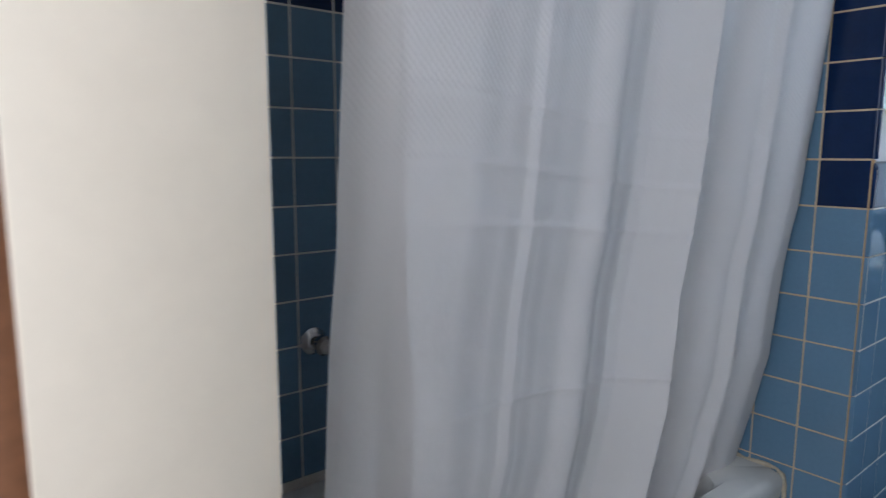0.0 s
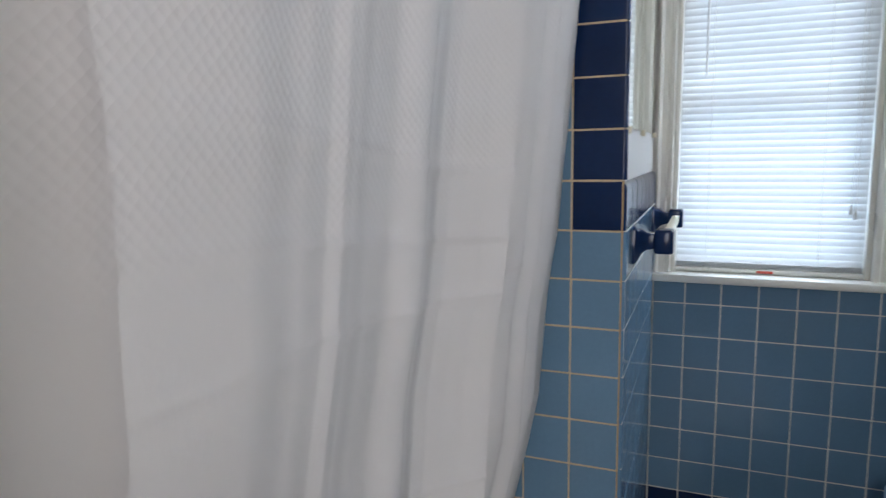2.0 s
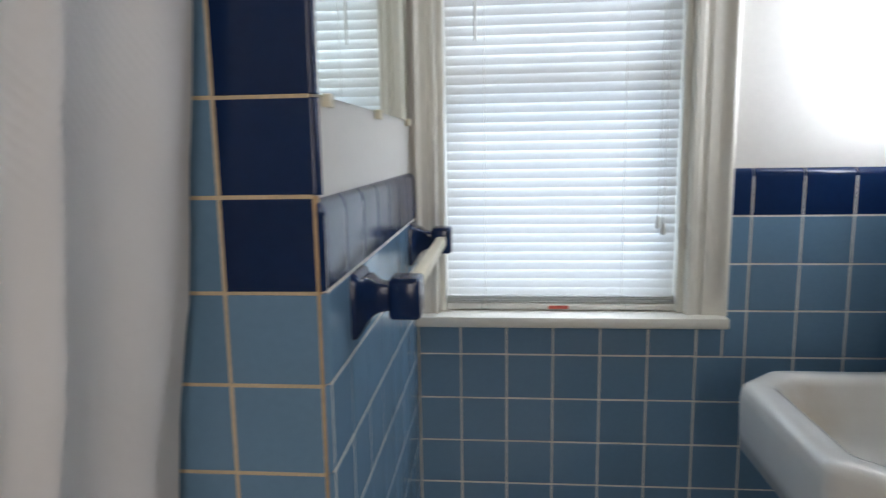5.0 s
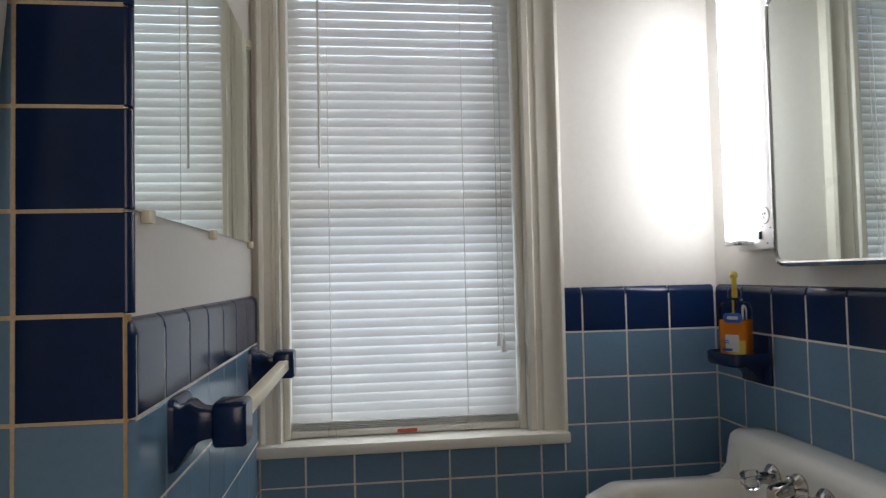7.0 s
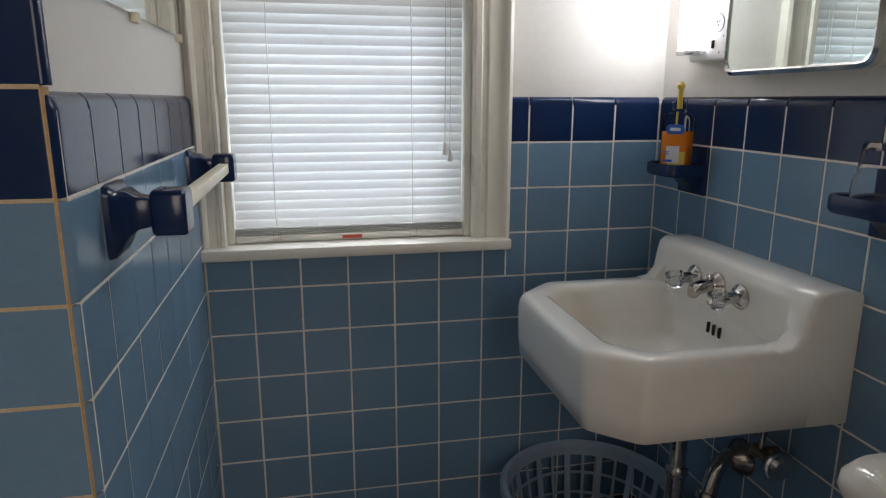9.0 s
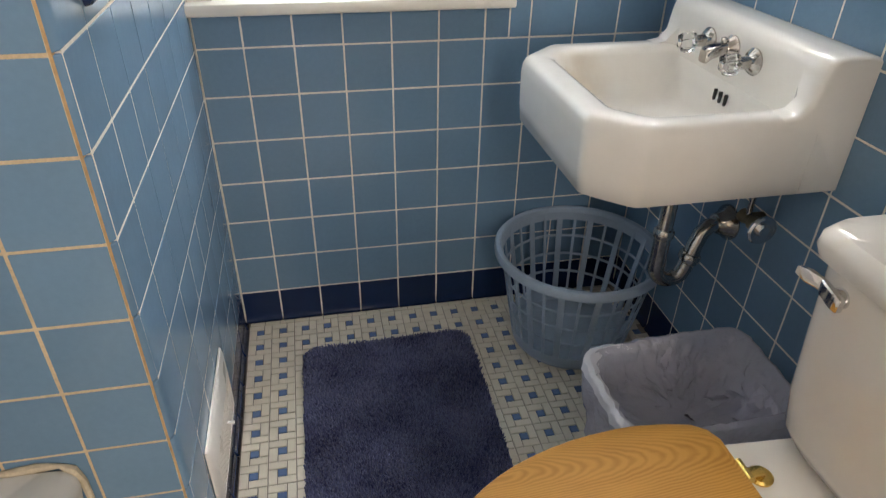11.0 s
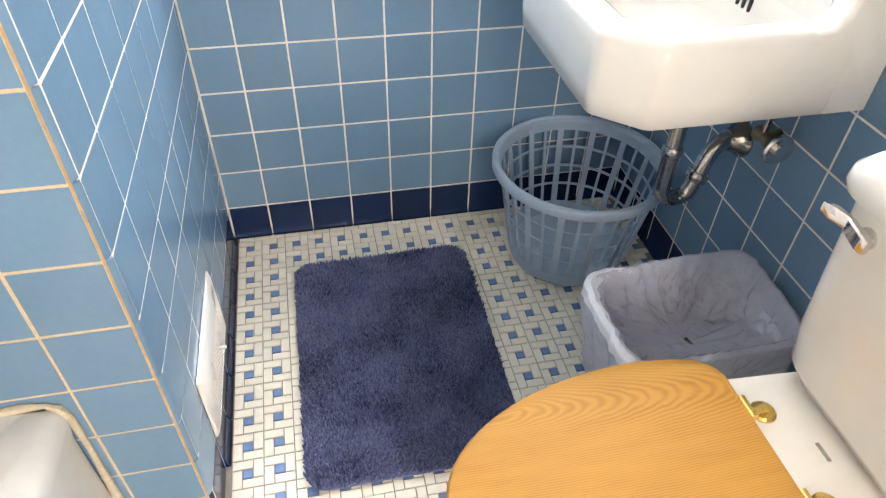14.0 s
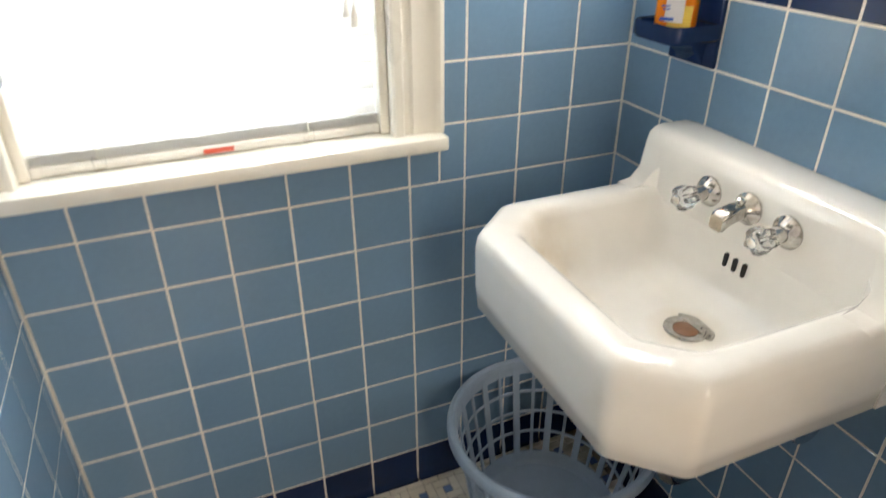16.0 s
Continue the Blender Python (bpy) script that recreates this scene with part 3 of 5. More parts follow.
TX1, TX0, TY1, TY0, TZ = -0.142, XT + 0.001, YS - 0.001, YN + 0.001, 0.413


bm = bmesh.new()


def tub_ring(x1, i, z, r, ledge=0.0):
    return ring(rounded([(TX0 + i, TY0 + i), (x1, TY0 + i), (x1, TY1 - i - ledge), (TX0 + i, TY1 - i - ledge)], r, 6), z)


loft(bm, [tub_ring(TX1 - 0.006, 0, 0.0, 0.01), tub_ring(TX1 - 0.006, 0, 0.34, 0.01), tub_ring(TX1, 0, 0.375, 0.012), tub_ring(TX1, 0, 0.393, 0.016), tub_ring(TX1 - 0.006, 0.004, 0.406, 0.02), tub_ring(TX1 - 0.018, 0.01, TZ, 0.03),
          tub_ring(TX1 - 0.070, 0.045, TZ, 0.07, 0.07), tub_ring(TX1 - 0.085, 0.065, 0.398, 0.09, 0.07), tub_ring(TX1 - 0.11, 0.09, 0.25, 0.12, 0.09), tub_ring(TX1 - 0.15, 0.13, 0.12, 0.14, 0.1), tub_ring(TX1 - 0.2, 0.2, 0.085, 0.1, 0.1)], True, True, True)
part("tub_body", bm, enamel, tub)
pts = [(TX0 + 0.02 + (TX1 - 0.02 - TX0 - 0.02) * i / 24, YS - 0.004, TZ + 0.001 + 0.002 * math.sin(i * 1.7)) for i in range(25)]
pts += [(TX1 - 0.006, YS - 0.004, TZ - 0.010), (TX1 + 0.002, YS - 0.004, TZ - 0.035), (TX1 + 0.003, YS - 0.004, 0.30), (TX1 - 0.002, YS - 0.004, 0.10)]
part("caulk_bead", tube(pts, 0.006, 8, [0.006 + 0.0025 * math.sin(i * 2.3) for i in range(len(pts))]), caulk, tub, "yellowed crumbling caulk")

valve = thing("tub_valve", XT, -1.758, 0.765, "chrome tub valve handle on the blue tiled wall", "faucet")
part("escutcheon", spun([(0.034, 0), (0.033, 0.006), (0.022, 0.016), (0.015, 0.02)], along((XT, -1.758, 0.768), (1, 0, 0))), chrome, valve)
part("handle", spun([(0.013, 0.018), (0.012, 0.035), (0.022, 0.04), (0.024, 0.06), (0.018, 0.068)], along((XT, -1.758, 0.768), (1, 0, 0)), 10), old_chrome, valve)
arm = thing("shower_flange", XT, -1.957, 1.365, "ochre square wall flange above the tub", "shower fitting")
part("flange", extruded(rounded([(-0.022, -0.022), (0.022, -0.022), (0.022, 0.022), (-0.022, 0.022)], 0.008), 0, 0.012, 0.003), ochre, arm)
fl = arm.children[0]
fl.matrix_parent_inverse = Matrix()
fl.matrix_basis = along((0, 0, 0), (1, 0, 0)) @ pose(0, 0, 0, 0, 0, 40)
part("stub", spun([(0.009, 0.010), (0.009, 0.024), (0.006, 0.026)], along((XT, -1.957, 1.365), (1, 0, 0)), 14), ochre, arm)

# ---- shower curtain ----
rod = thing("curtain_rod", -0.075, -1.53, 1.98, "straight chrome shower curtain rod above the tub", "curtain rod")
part("rod", tube([(-0.075, YN, 1.98), (-0.075, YS, 1.98)], 0.0125, 16), chrome, rod)
for y, d in ((YN, 1), (YS, -1)):
    part("flange", spun([(0.032, 0), (0.03, 0.008), (0.016, 0.018)], along((-0.075, y, 1.98), (0, d, 0))), chrome, rod)


def hang(z):
    """How far the cloth swings in towards the tub on its way down."""
    xs = ((0.20, -0.315), (0.39, -0.262), (0.50, -0.235), (0.72, -0.190), (0.95, -0.172), (1.09, -0.149), (1.5, -0.110), (1.96, -0.078))
    for (a, va), (b, vb) in zip(xs, xs[1:]):
        if z <= b:
            return va + (vb - va) * max(0.0, (z - a) / (b - a))
    return xs[-1][1]


FOLDS = [(-2.20, -0.010), (-2.06, -0.004), (-2.006, 0.006), (-1.905, 0.008), (-1.83, -0.002), (-1.785, -0.007), (-1.764, -0.003), (-1.745, -0.006), (-1.70, -0.012), (-1.655, -0.014), (-1.59, 0.001),
         (-1.545, -0.012), (-1.49, -0.022), (-1.462, -0.016), (-1.434, -0.003), (-1.406, 0.012), (-1.388, 0.024), (-1.368, 0.037), (-1.360, 0.014), (-1.32, -0.012), (-1.20, -0.044), (-1.11, -0.004), (-1.075, 0.016),
         (-1.064, -0.020), (-0.98, -0.022), (-0.90, 0.002), (-0.80, 0.0)]


def fold(y, z):
    """Soft folds of the cloth, with one sharp pleat, wandering a little on their way down."""
    yy = y + 0.004 * math.sin(1.7 * z + 5 * y) + 0.006 * (1.2 - z)
    v = 0.0
    for (a, va), (b, vb) in zip(FOLDS, FOLDS[1:]):
        if a <= yy <= b:
            t = (yy - a) / (b - a)
            t = t * t * (3 - 2 * t) if b - a > 0.03 else t
            v = va + (vb - va) * t
            break
    s = (y + 2.17) / 1.31
    crease = sum(0.0026 * math.exp(-((z - c - 0.03 * math.sin(5 * s + c)) / 0.006) ** 2) * (0.25 + 0.75 * math.exp(-((s - 0.45) / 0.3) ** 4)) for c in (1.265, 1.175, 1.09, 0.80))
    return v * (1.0 + 0.5 * (1.3 - z)) + crease + 0.004 * noise.noise((s * 6, z * 0.9, 0.3)) + 0.0022 * noise.noise((s * 14 + z * 7, z * 7 - s * 6, 2.3))


def cloth(y0, y1, z0, z1, ny, nz, offset, edge=0.0, lean=0.0):
    bm = bmesh.new()
    rows = []
    for j in range(nz + 1):
        z = z0 + (z1 - z0) * j / nz
        row = []
        for i in range(ny + 1):
            y = y0 + (y1 - y0) * i / ny
            row.append(Vector((min(hang(z) + fold(y, z) + offset, -0.225 if z < 0.45 else 1.0), y + max(0, 1 - i / 24) * edge * (0.035 - 0.106 * (z - 0.7) + 0.005 * math.sin(16 * z)) - (1 - i / ny) * lean * (z - 0.75), z)))
        rows.append(row)
    loft(bm, rows, False)
    return bm


curtain = thing("shower_curtain", -0.15, -1.5, 0.22, "white woven shower curtain hanging in soft creased folds", "curtain")
part("cloth", cloth(-1.990, -0.852, 0.22, 1.955, 440, 400, 0.0, 1.0), curtain_mat, curtain)
part("liner", cloth(-2.080, -1.80, 0.22, 1.955, 60, 120, -0.026, 0.0, 0.0), curtain_mat, curtain, "smooth cream liner behind")
for i in range(12):
    y = -2.04 + i * 0.104
    ringo = part("curtain_ring", tube(arc((-0.075, y, 1.972), (1, 0, 0), (0, 0, 1), 0.022, 0, 350, 18), 0.0018, 6), chrome, curtain)


# ---- washbasin ----
SY = -0.432  # middle of the basin along the east wall
sink = thing("washbasin", XR, SY, 0.66, "white porcelain wall-hung washbasin with clipped corners and a raised back", "sink")


def basin(front, half, back, cx, cy):
    """A plan outline: back edge, two straight sides, clipped front corners."""
    front, half, cx, cy = front + 0.011, half + 0.003, cx - 0.018, cy - 0.012
    return [(back, SY - half), (front + cx, SY - half), (front, SY - half + cy), (front, SY + half - cy), (front + cx, SY + half), (back, SY + half)]


def basin_ring(front, half, back, cx, cy, z, r, rb=0.004):
    return ring(rounded(basin(front, half, back, cx, cy), [rb, r, r, r, r, rb], 5), z)


bm = bmesh.new()
XB = XR - 0.001
loft(bm, [basin_ring(0.655, 0.226, XB, 0.082, 0.072, 0.657, 0.02), basin_ring(0.646, 0.235, XB, 0.088, 0.078, 0.662, 0.012), basin_ring(0.642, 0.2375, XB, 0.090, 0.080, 0.70, 0.013),
          basin_ring(0.640, 0.238, XB, 0.091, 0.081, 0.765, 0.013), basin_ring(0.642, 0.236, XB, 0.091, 0.081, 0.783, 0.013), basin_ring(0.648, 0.231, XB, 0.090, 0.080, 0.794, 0.013),
          basin_ring(0.658, 0.223, XB, 0.087, 0.077, 0.799, 0.013), basin_ring(0.684, 0.196, 1.03, 0.077, 0.067, 0.799, 0.014), basin_ring(0.695, 0.186, 1.012, 0.073, 0.063, 0.795, 0.016, 0.02),
          basin_ring(0.703, 0.179, 1.004, 0.070, 0.060, 0.783, 0.018, 0.02), basin_ring(0.715, 0.168, 1.000, 0.066, 0.056, 0.74, 0.04, 0.04), basin_ring(0.735, 0.153, 0.994, 0.062, 0.052, 0.70, 0.05, 0.05),
          basin_ring(0.765, 0.130, 0.972, 0.05, 0.05, 0.680, 0.05, 0.05), basin_ring(0.84, 0.05, 0.94, 0.02, 0.02, 0.674, 0.02, 0.02)], True, True, True)
body = part("basin_body", bm, basin_glaze, sink, sharp=75)
bm = bmesh.new()
# the raised back, with a curved foot running out into the rim
prof = [(XB, 0.664), (1.02, 0.664), (1.02, 0.772), (1.0015, 0.780), (0.9995, 0.800), (0.9995, 0.835), (1.001, 0.868), (1.006, 0.882), (1.016, 0.890), (1.03, 0.893), (1.075, 0.893), (XB, 0.889)]
foot = [(XB, 0.664), (1.02, 0.664), (1.02, 0.772), (0.952, 0.7985), (0.978, 0.803), (0.995, 0.822), (1.001, 0.862)] + prof[7:]
secs = []
for y, k, p in ((-0.2375, 0.006, foot), (-0.2345, 0.002, foot), (-0.228, 0.0, foot), (-0.197, 0.0, foot), (-0.187, 0.0, prof), (0.187, 0.0, prof), (0.197, 0.0, foot), (0.228, 0.0, foot), (0.2345, 0.002, foot), (0.2375, 0.006, foot)):
    secs.append([Vector((x + (k if x < 1.02 else 0), SY + y * 1.017, z - (k if z > 0.79 else 0))) for x, z in p])
loft(bm, secs, True, True, True)
part("basin_back", bm, basin_glaze, sink, "raised porcelain back")
# nothing is cut here: black inlays carry the shade of the overflow slots
for dy in (-0.018, 0, 0.018):
    part("overflow_slot", yz_slab(rounded([(-0.432 + dy - 0.0032, 0.738), (-0.432 + dy + 0.0032, 0.738), (-0.432 + dy + 0.0032, 0.760), (-0.432 + dy - 0.0032, 0.760)], 0.003, 3), 1.005, 0.9972), black, sink, "overflow slot, its inner shade a black inlay", smooth=False)
dr = (0.904, -0.456, 0.6745)
part("drain_flange", spun([(0.032, 0.0), (0.032, 0.0025), (0.027, 0.0035), (0.019, 0.001), (0.018, -0.004)], pose(*dr)), old_chrome, sink, "worn brass-edged drain")
part("drain_hole", spun([(0.018, 0.0), (0.016, 0.0012)], pose(dr[0], dr[1], dr[2] + 0.0012)), brown_wood, sink)
part("stopper_plate", extruded(rounded([(dr[0] + 0.010, dr[1] - 0.040), (dr[0] + 0.030, dr[1] - 0.030), (dr[0] + 0.034, dr[1] + 0.016), (dr[0] + 0.014, dr[1] + 0.038)], 0.008), 0.6745, 0.6775, 0.001), old_chrome, sink, "corroded drain edge")
# taps
def tap(y, name):
    t = part(name, spun([(0.024, 0), (0.024, 0.003), (0.019, 0.009), (0.012, 0.013), (0.011, 0.032)], along((0.9995, y, 0.838), (-1, 0, -0.05))), old_chrome, sink, "chrome tap with a clear handle")
    bm = bmesh.new()
    m = along((0.9695, y, 0.8365), (-1, 0, -0.05))
    rings = []
    for r, h in ((0.009, 0.0), (0.0160, 0.004), (0.0178, 0.011), (0.0178, 0.022), (0.015, 0.030), (0.007, 0.032)):
        rings.append([m @ Vector(((r * (1 + 0.16 * math.cos(5 * a))) * math.cos(a), (r * (1 + 0.16 * math.cos(5 * a))) * math.sin(a), h)) for a in [2 * math.pi * i / 40 for i in range(40)]])
    loft(bm, rings, True, True, True)
    part("handle", bm, acrylic, t)
    part("cap", spun([(0.007, 0.0318), (0.007, 0.0335), (0.004, 0.0345)], m), chrome, t)


tap(-0.502, "hot_tap")
tap(-0.356, "cold_tap")
spout = part("spout", spun([(0.024, 0), (0.024, 0.003), (0.017, 0.010), (0.014, 0.018)], along((0.9995, -0.432, 0.842), (-1, 0, 0))), old_chrome, sink)
bm = bmesh.new()
loft(bm, [[Vector((x, -0.432 + a, z + b)) for a, b in rounded([(-w, -h), (w, -h), (w, h), (-w, h)], 0.006, 4)] for x, z, w, h in ((0.985, 0.842, 0.012, 0.011), (0.970, 0.841, 0.0125, 0.011), (0.955, 0.837, 0.0135, 0.011), (0.946, 0.832, 0.0135, 0.013), (0.942, 0.830, 0.0115, 0.011))], True, True, True)
part("spout_nose", bm, old_chrome, spout)
part("spout_button", spun([(0.006, 0), (0.007, 0.008), (0.004, 0.010)], pose(0.980, -0.432, 0.853), 14), old_chrome, spout)
# waste pipe
tx, ty = 0.934, -0.450
waste = part("tailpiece", tube([(tx, ty, 0.662), (tx, ty, 0.42)], 0.016, 16), old_chrome, sink, "dulled chrome waste pipe")
part("nut", spun([(0.020, 0), (0.022, 0.004), (0.022, 0.016), (0.019, 0.022)], pose(tx, ty, 0.452), 10), old_chrome, waste)
bend = [(tx, ty, 0.455), (tx, ty, 0.40)] + [(tx + 0.036 - 0.036 * math.cos(radians(a)), ty - 0.002 * a / 150, 0.378 - 0.036 * math.sin(radians(a))) for a in range(0, 136, 15)]
bend += [(1.002, -0.452, 0.370), (1.010, -0.450, 0.398), (1.018, -0.447, 0.426), (1.028, -0.443, 0.448), (1.044, -0.439, 0.461), (1.066, -0.436, 0.465), (XR, -0.435, 0.465)]
part("trap", tube(bend, 0.0175, 16), old_chrome, sink, "curved chrome trap")
part("nut", spun([(0.021, -0.010), (0.024, -0.006), (0.024, 0.008), (0.021, 0.012)], along((1.009, -0.450, 0.394), (0.25, -0.08, 0.9)), 10), old_chrome, waste)
part("wall_flange", spun([(0.040, -0.002), (0.039, 0.006), (0.028, 0.018), (0.022, 0.034)], along((XR, -0.435, 0.465), (-1, 0, 0.0))), old_chrome, sink)
# supply stop
sp = Vector((1.06, -0.548, 0.532))
stop = part("stop_valve", spun([(0.009, -0.012), (0.014, -0.008), (0.014, 0.004), (0.011, 0.008), (0.011, 0.022), (0.015, 0.026), (0.015, 0.036), (0.006, 0.040), (0.006, 0.056)], along((1.058, -0.522, sp.z), (0, -1, 0)), 16), dull_brass, sink, "tarnished brass shut-off valve")
part("stop_stub", tube([(XR, -0.528, sp.z), (1.058, -0.528, sp.z)], 0.010, 12), dull_brass, stop)
part("stop_wheel", spun([(0.008, 0.050), (0.024, 0.050), (0.029, 0.053), (0.030, 0.058), (0.027, 0.062), (0.013, 0.058), (0.011, 0.064), (0.004, 0.065)], along((1.058, -0.522, sp.z), (0, -1, 0)), 24), chrome, stop, "chrome valve wheel")
part("supply_pipe", tube([(1.058, -0.530, sp.z), (1.058, -0.530, 0.58), (1.058, -0.534, 0.66)], 0.006, 10), old_chrome, stop)

# ---- towel bar ----
towel = thing("towel_bar", 0.0, -0.38, 1.05, "navy ceramic towel bar posts with a square cream bar", "towel bar")


post_navy = vary(mat("ceramic_navy", NAVY, 0.2, spec=0.4), NAVY, 0.2, 70, 8, 0.0003, rough=(0.12, 0.19))


def post(y):
    bm = bmesh.new()
    secs = []
    for x, hy, hz in ((0.0005, 0.043, 0.046), (0.007, 0.042, 0.044), (0.012, 0.034, 0.037), (0.020, 0.025, 0.029), (0.031, 0.018, 0.021), (0.046, 0.0165, 0.018), (0.049, 0.0245, 0.0265), (0.052, 0.0265, 0.0285), (0.086, 0.0265, 0.0285), (0.090, 0.0235, 0.0255)):
        secs.append([Vector((x, y + a, 1.052 - (0.008 if x < 0.015 else 0) + b)) for a, b in rounded([(-hy, -hz), (hy, -hz), (hy, hz), (-hy, hz)], min(hy, hz) * 0.3, 3)])
    loft(bm, secs, True, True, True)
    return bm


part("post", post(-0.652), post_navy, towel, "glossy navy ceramic post")
part("post", post(-0.095), post_navy, towel, "glossy navy ceramic post")
part("bar", box(0.0595, 0.0795, -0.627, -0.12, 1.042, 1.062, 0.002), cream_bar, towel, "square cream bar")

towel.matrix_basis = pose(PF, -0.38, 1.05)


# ---- ceramic holders on the east wall ----
def holder(name, y0, label, shelf, hole):
    t = thing(name, XR, y0 - 0.055, 0.98, label, "soap dish" if not hole else "cup holder")
    part("backplate", box(XR - 0.007, XR + 0.002, y0 - 0.1085, y0 - 0.0015, 0.9815, 1.0885, 0.003), tile_navy, t)
    bm = bmesh.new()
    yc = y0 - 0.055
    secs = []
    for z, w, d in ((0.985, 0.030, 0.010), (1.000, 0.031, 0.020), (1.015, 0.033, 0.036), (1.027, 0.040, 0.062)):
        secs.append([Vector((XR - a, yc + b, z)) for a, b in rounded([(0.0, -w), (d, -w), (d, w), (0.0, w)], 0.006, 3)])
    loft(bm, secs, True, True, True)
    part("bracket", bm, tile_navy, t)
    bm = bmesh.new()
    o = rounded([(XR - 0.004, yc - shelf), (XR - 0.095, yc - shelf), (XR - 0.095, yc + shelf), (XR - 0.004, yc + shelf)], [0.003, 0.022, 0.022, 0.003], 5)
    mid = Vector((XR - 0.05, yc))
    inn = [tuple(mid + (Vector(p) - mid) * 0.84) for p in o]
    loft(bm, [ring([tuple(mid + (Vector(p) - mid) * 0.93) for p in o], 1.024), ring(o, 1.029), ring(o, 1.048), ring([tuple(mid + (Vector(p) - mid) * 0.96) for p in o], 1.052), ring(inn, 1.050), ring([tuple(mid + (Vector(p) - mid) * 0.80) for p in o], 1.036)], True, True, True)
    part("shelf", bm, tile_navy, t)
    return t


holder("soap_dish", -0.115, "navy ceramic soap dish holding a soap bottle", 0.056, False)
holder("cup_holder", -0.665, "navy ceramic cup holder with an upturned glass", 0.056, True)

bottle = thing("soap_bottle", 1.045, -0.179, 1.037, "clear pump bottle of orange liquid hand soap", "soap bottle")
BO = rounded([(-0.018, -0.027), (0.018, -0.027), (0.018, 0.027), (-0.018, 0.027)], 0.010, 4)


def bottle_ring(k, z):
    return [Vector((1.045 + x * k, -0.179 + y * k, z)) for x, y in BO]


bm = bmesh.new()
loft(bm, [bottle_ring(0.92, 1.0365), bottle_ring(1.0, 1.041), bottle_ring(1.0, 1.126), bottle_ring(0.97, 1.134), bottle_ring(0.80, 1.141), bottle_ring(0.42, 1.144), bottle_ring(0.42, 1.150)], True, True, True)
part("bottle_body", bm, clear_plastic, bottle)
bm = bmesh.new()
loft(bm, [bottle_ring(0.88, 1.039), bottle_ring(0.94, 1.043), bottle_ring(0.94, 1.108), bottle_ring(0.93, 1.1085)], True, True, True)
part("soap", bm, soap_liquid, bottle, "orange liquid")
part("collar", spun([(0.013, 0), (0.013, 0.014), (0.009, 0.018)], pose(1.045, -0.179, 1.148), 18), clear_plastic, bottle)
part("pump_stem", spun([(0.0045, 0), (0.0045, 0.040)], pose(1.045, -0.179, 1.150), 12), yellow, bottle, "yellow pump stem")
part("pump_head", tube([(1.047, -0.179, 1.192), (1.035, -0.181, 1.194), (1.018, -0.184, 1.190)], 0.005, 10, [0.007, 0.006, 0.004]), yellow, bottle)
part("dip_tube", spun([(0.002, 0), (0.002, 0.1)], pose(1.046, -0.176, 1.045), 8), yellow, bottle)
FX = 1.0262
lab = part("label", box(FX, FX + 0.0007, -0.201, -0.170, 1.044, 1.072), label_yellow, bottle, "yellow and white printed label", smooth=False)
part("label_patch", box(FX - 0.0006, FX, -0.190, -0.166, 1.050, 1.082), label_white, lab, smooth=False)
part("label_oval", yz_slab(rounded([(-0.197, 1.104), (-0.163, 1.104), (-0.163, 1.122), (-0.197, 1.122)], 0.0085, 5), FX + 0.0006, FX - 0.0002), label_blue, lab, smooth=False)
part("label_mark", yz_slab(rounded([(-0.190, 1.110), (-0.170, 1.110), (-0.170, 1.116), (-0.190, 1.116)], 0.004, 3), FX - 0.0002, FX - 0.0008), label_white, lab, smooth=False)
for z, w in ((1.070, 0.012), (1.066, 0.009)):
    part("text_bar", box(FX - 0.0011, FX - 0.0006, -0.172, -0.172 + w, z, z + 0.0016), label_blue, lab, smooth=False)
part("text_bar", box(FX - 0.0011, FX - 0.0006, -0.178, -0.160, 1.052, 1.0565), label_blue, lab, smooth=False)

bottle.matrix_basis = pose(1.045, -0.170, 1.037, 0, 0, 42) @ Matrix.Scale(1.18, 4)

cup = thing("drinking_glass", 1.045, -0.720, 1.037, "clear drinking glass standing upside down in the holder", "glass")
part("tumbler", spun([(0.0365, 0.0), (0.038, 0.002), (0.0385, 0.030), (0.037, 0.044), (0.033, 0.050), (0.0325, 0.056), (0.0285, 0.090), (0.0255, 0.094), (0.001, 0.094), (0.001, 0.084), (0.025, 0.083),
                      (0.030, 0.056), (0.031, 0.049), (0.0345, 0.042), (0.036, 0.030), (0.0355, 0.003), (0.0365, 0.0)], pose(1.045, -0.720, 1.0365), 40), tumbler_glass, cup)

# ---- laundry basket ----
BXC, BYC, BR, BB, BH = 0.863, -0.209, 0.214, 0.150, 0.289
basket = thing("laundry_basket", BXC, BYC, 0.0, "round slate-blue plastic laundry basket with slotted sides", "basket")


def wall_r(z):
    return BB + (BR - 0.014 - BB) * z / BH


NB = 28


def ring_band(z0, z1, t=0.003, n=90):
    bm = bmesh.new()
    prof = [(wall_r(z0) - t, z0), (wall_r(z0), z0), (wall_r(z1), z1), (wall_r(z1) - t, z1)]
    loft(bm, [[Vector((BXC + r * math.cos(2 * math.pi * i / n), BYC + r * math.sin(2 * math.pi * i / n), z)) for r, z in prof] for i in range(n)] + [[Vector((BXC + r, BYC, z)) for r, z in prof]], True)
    return bm


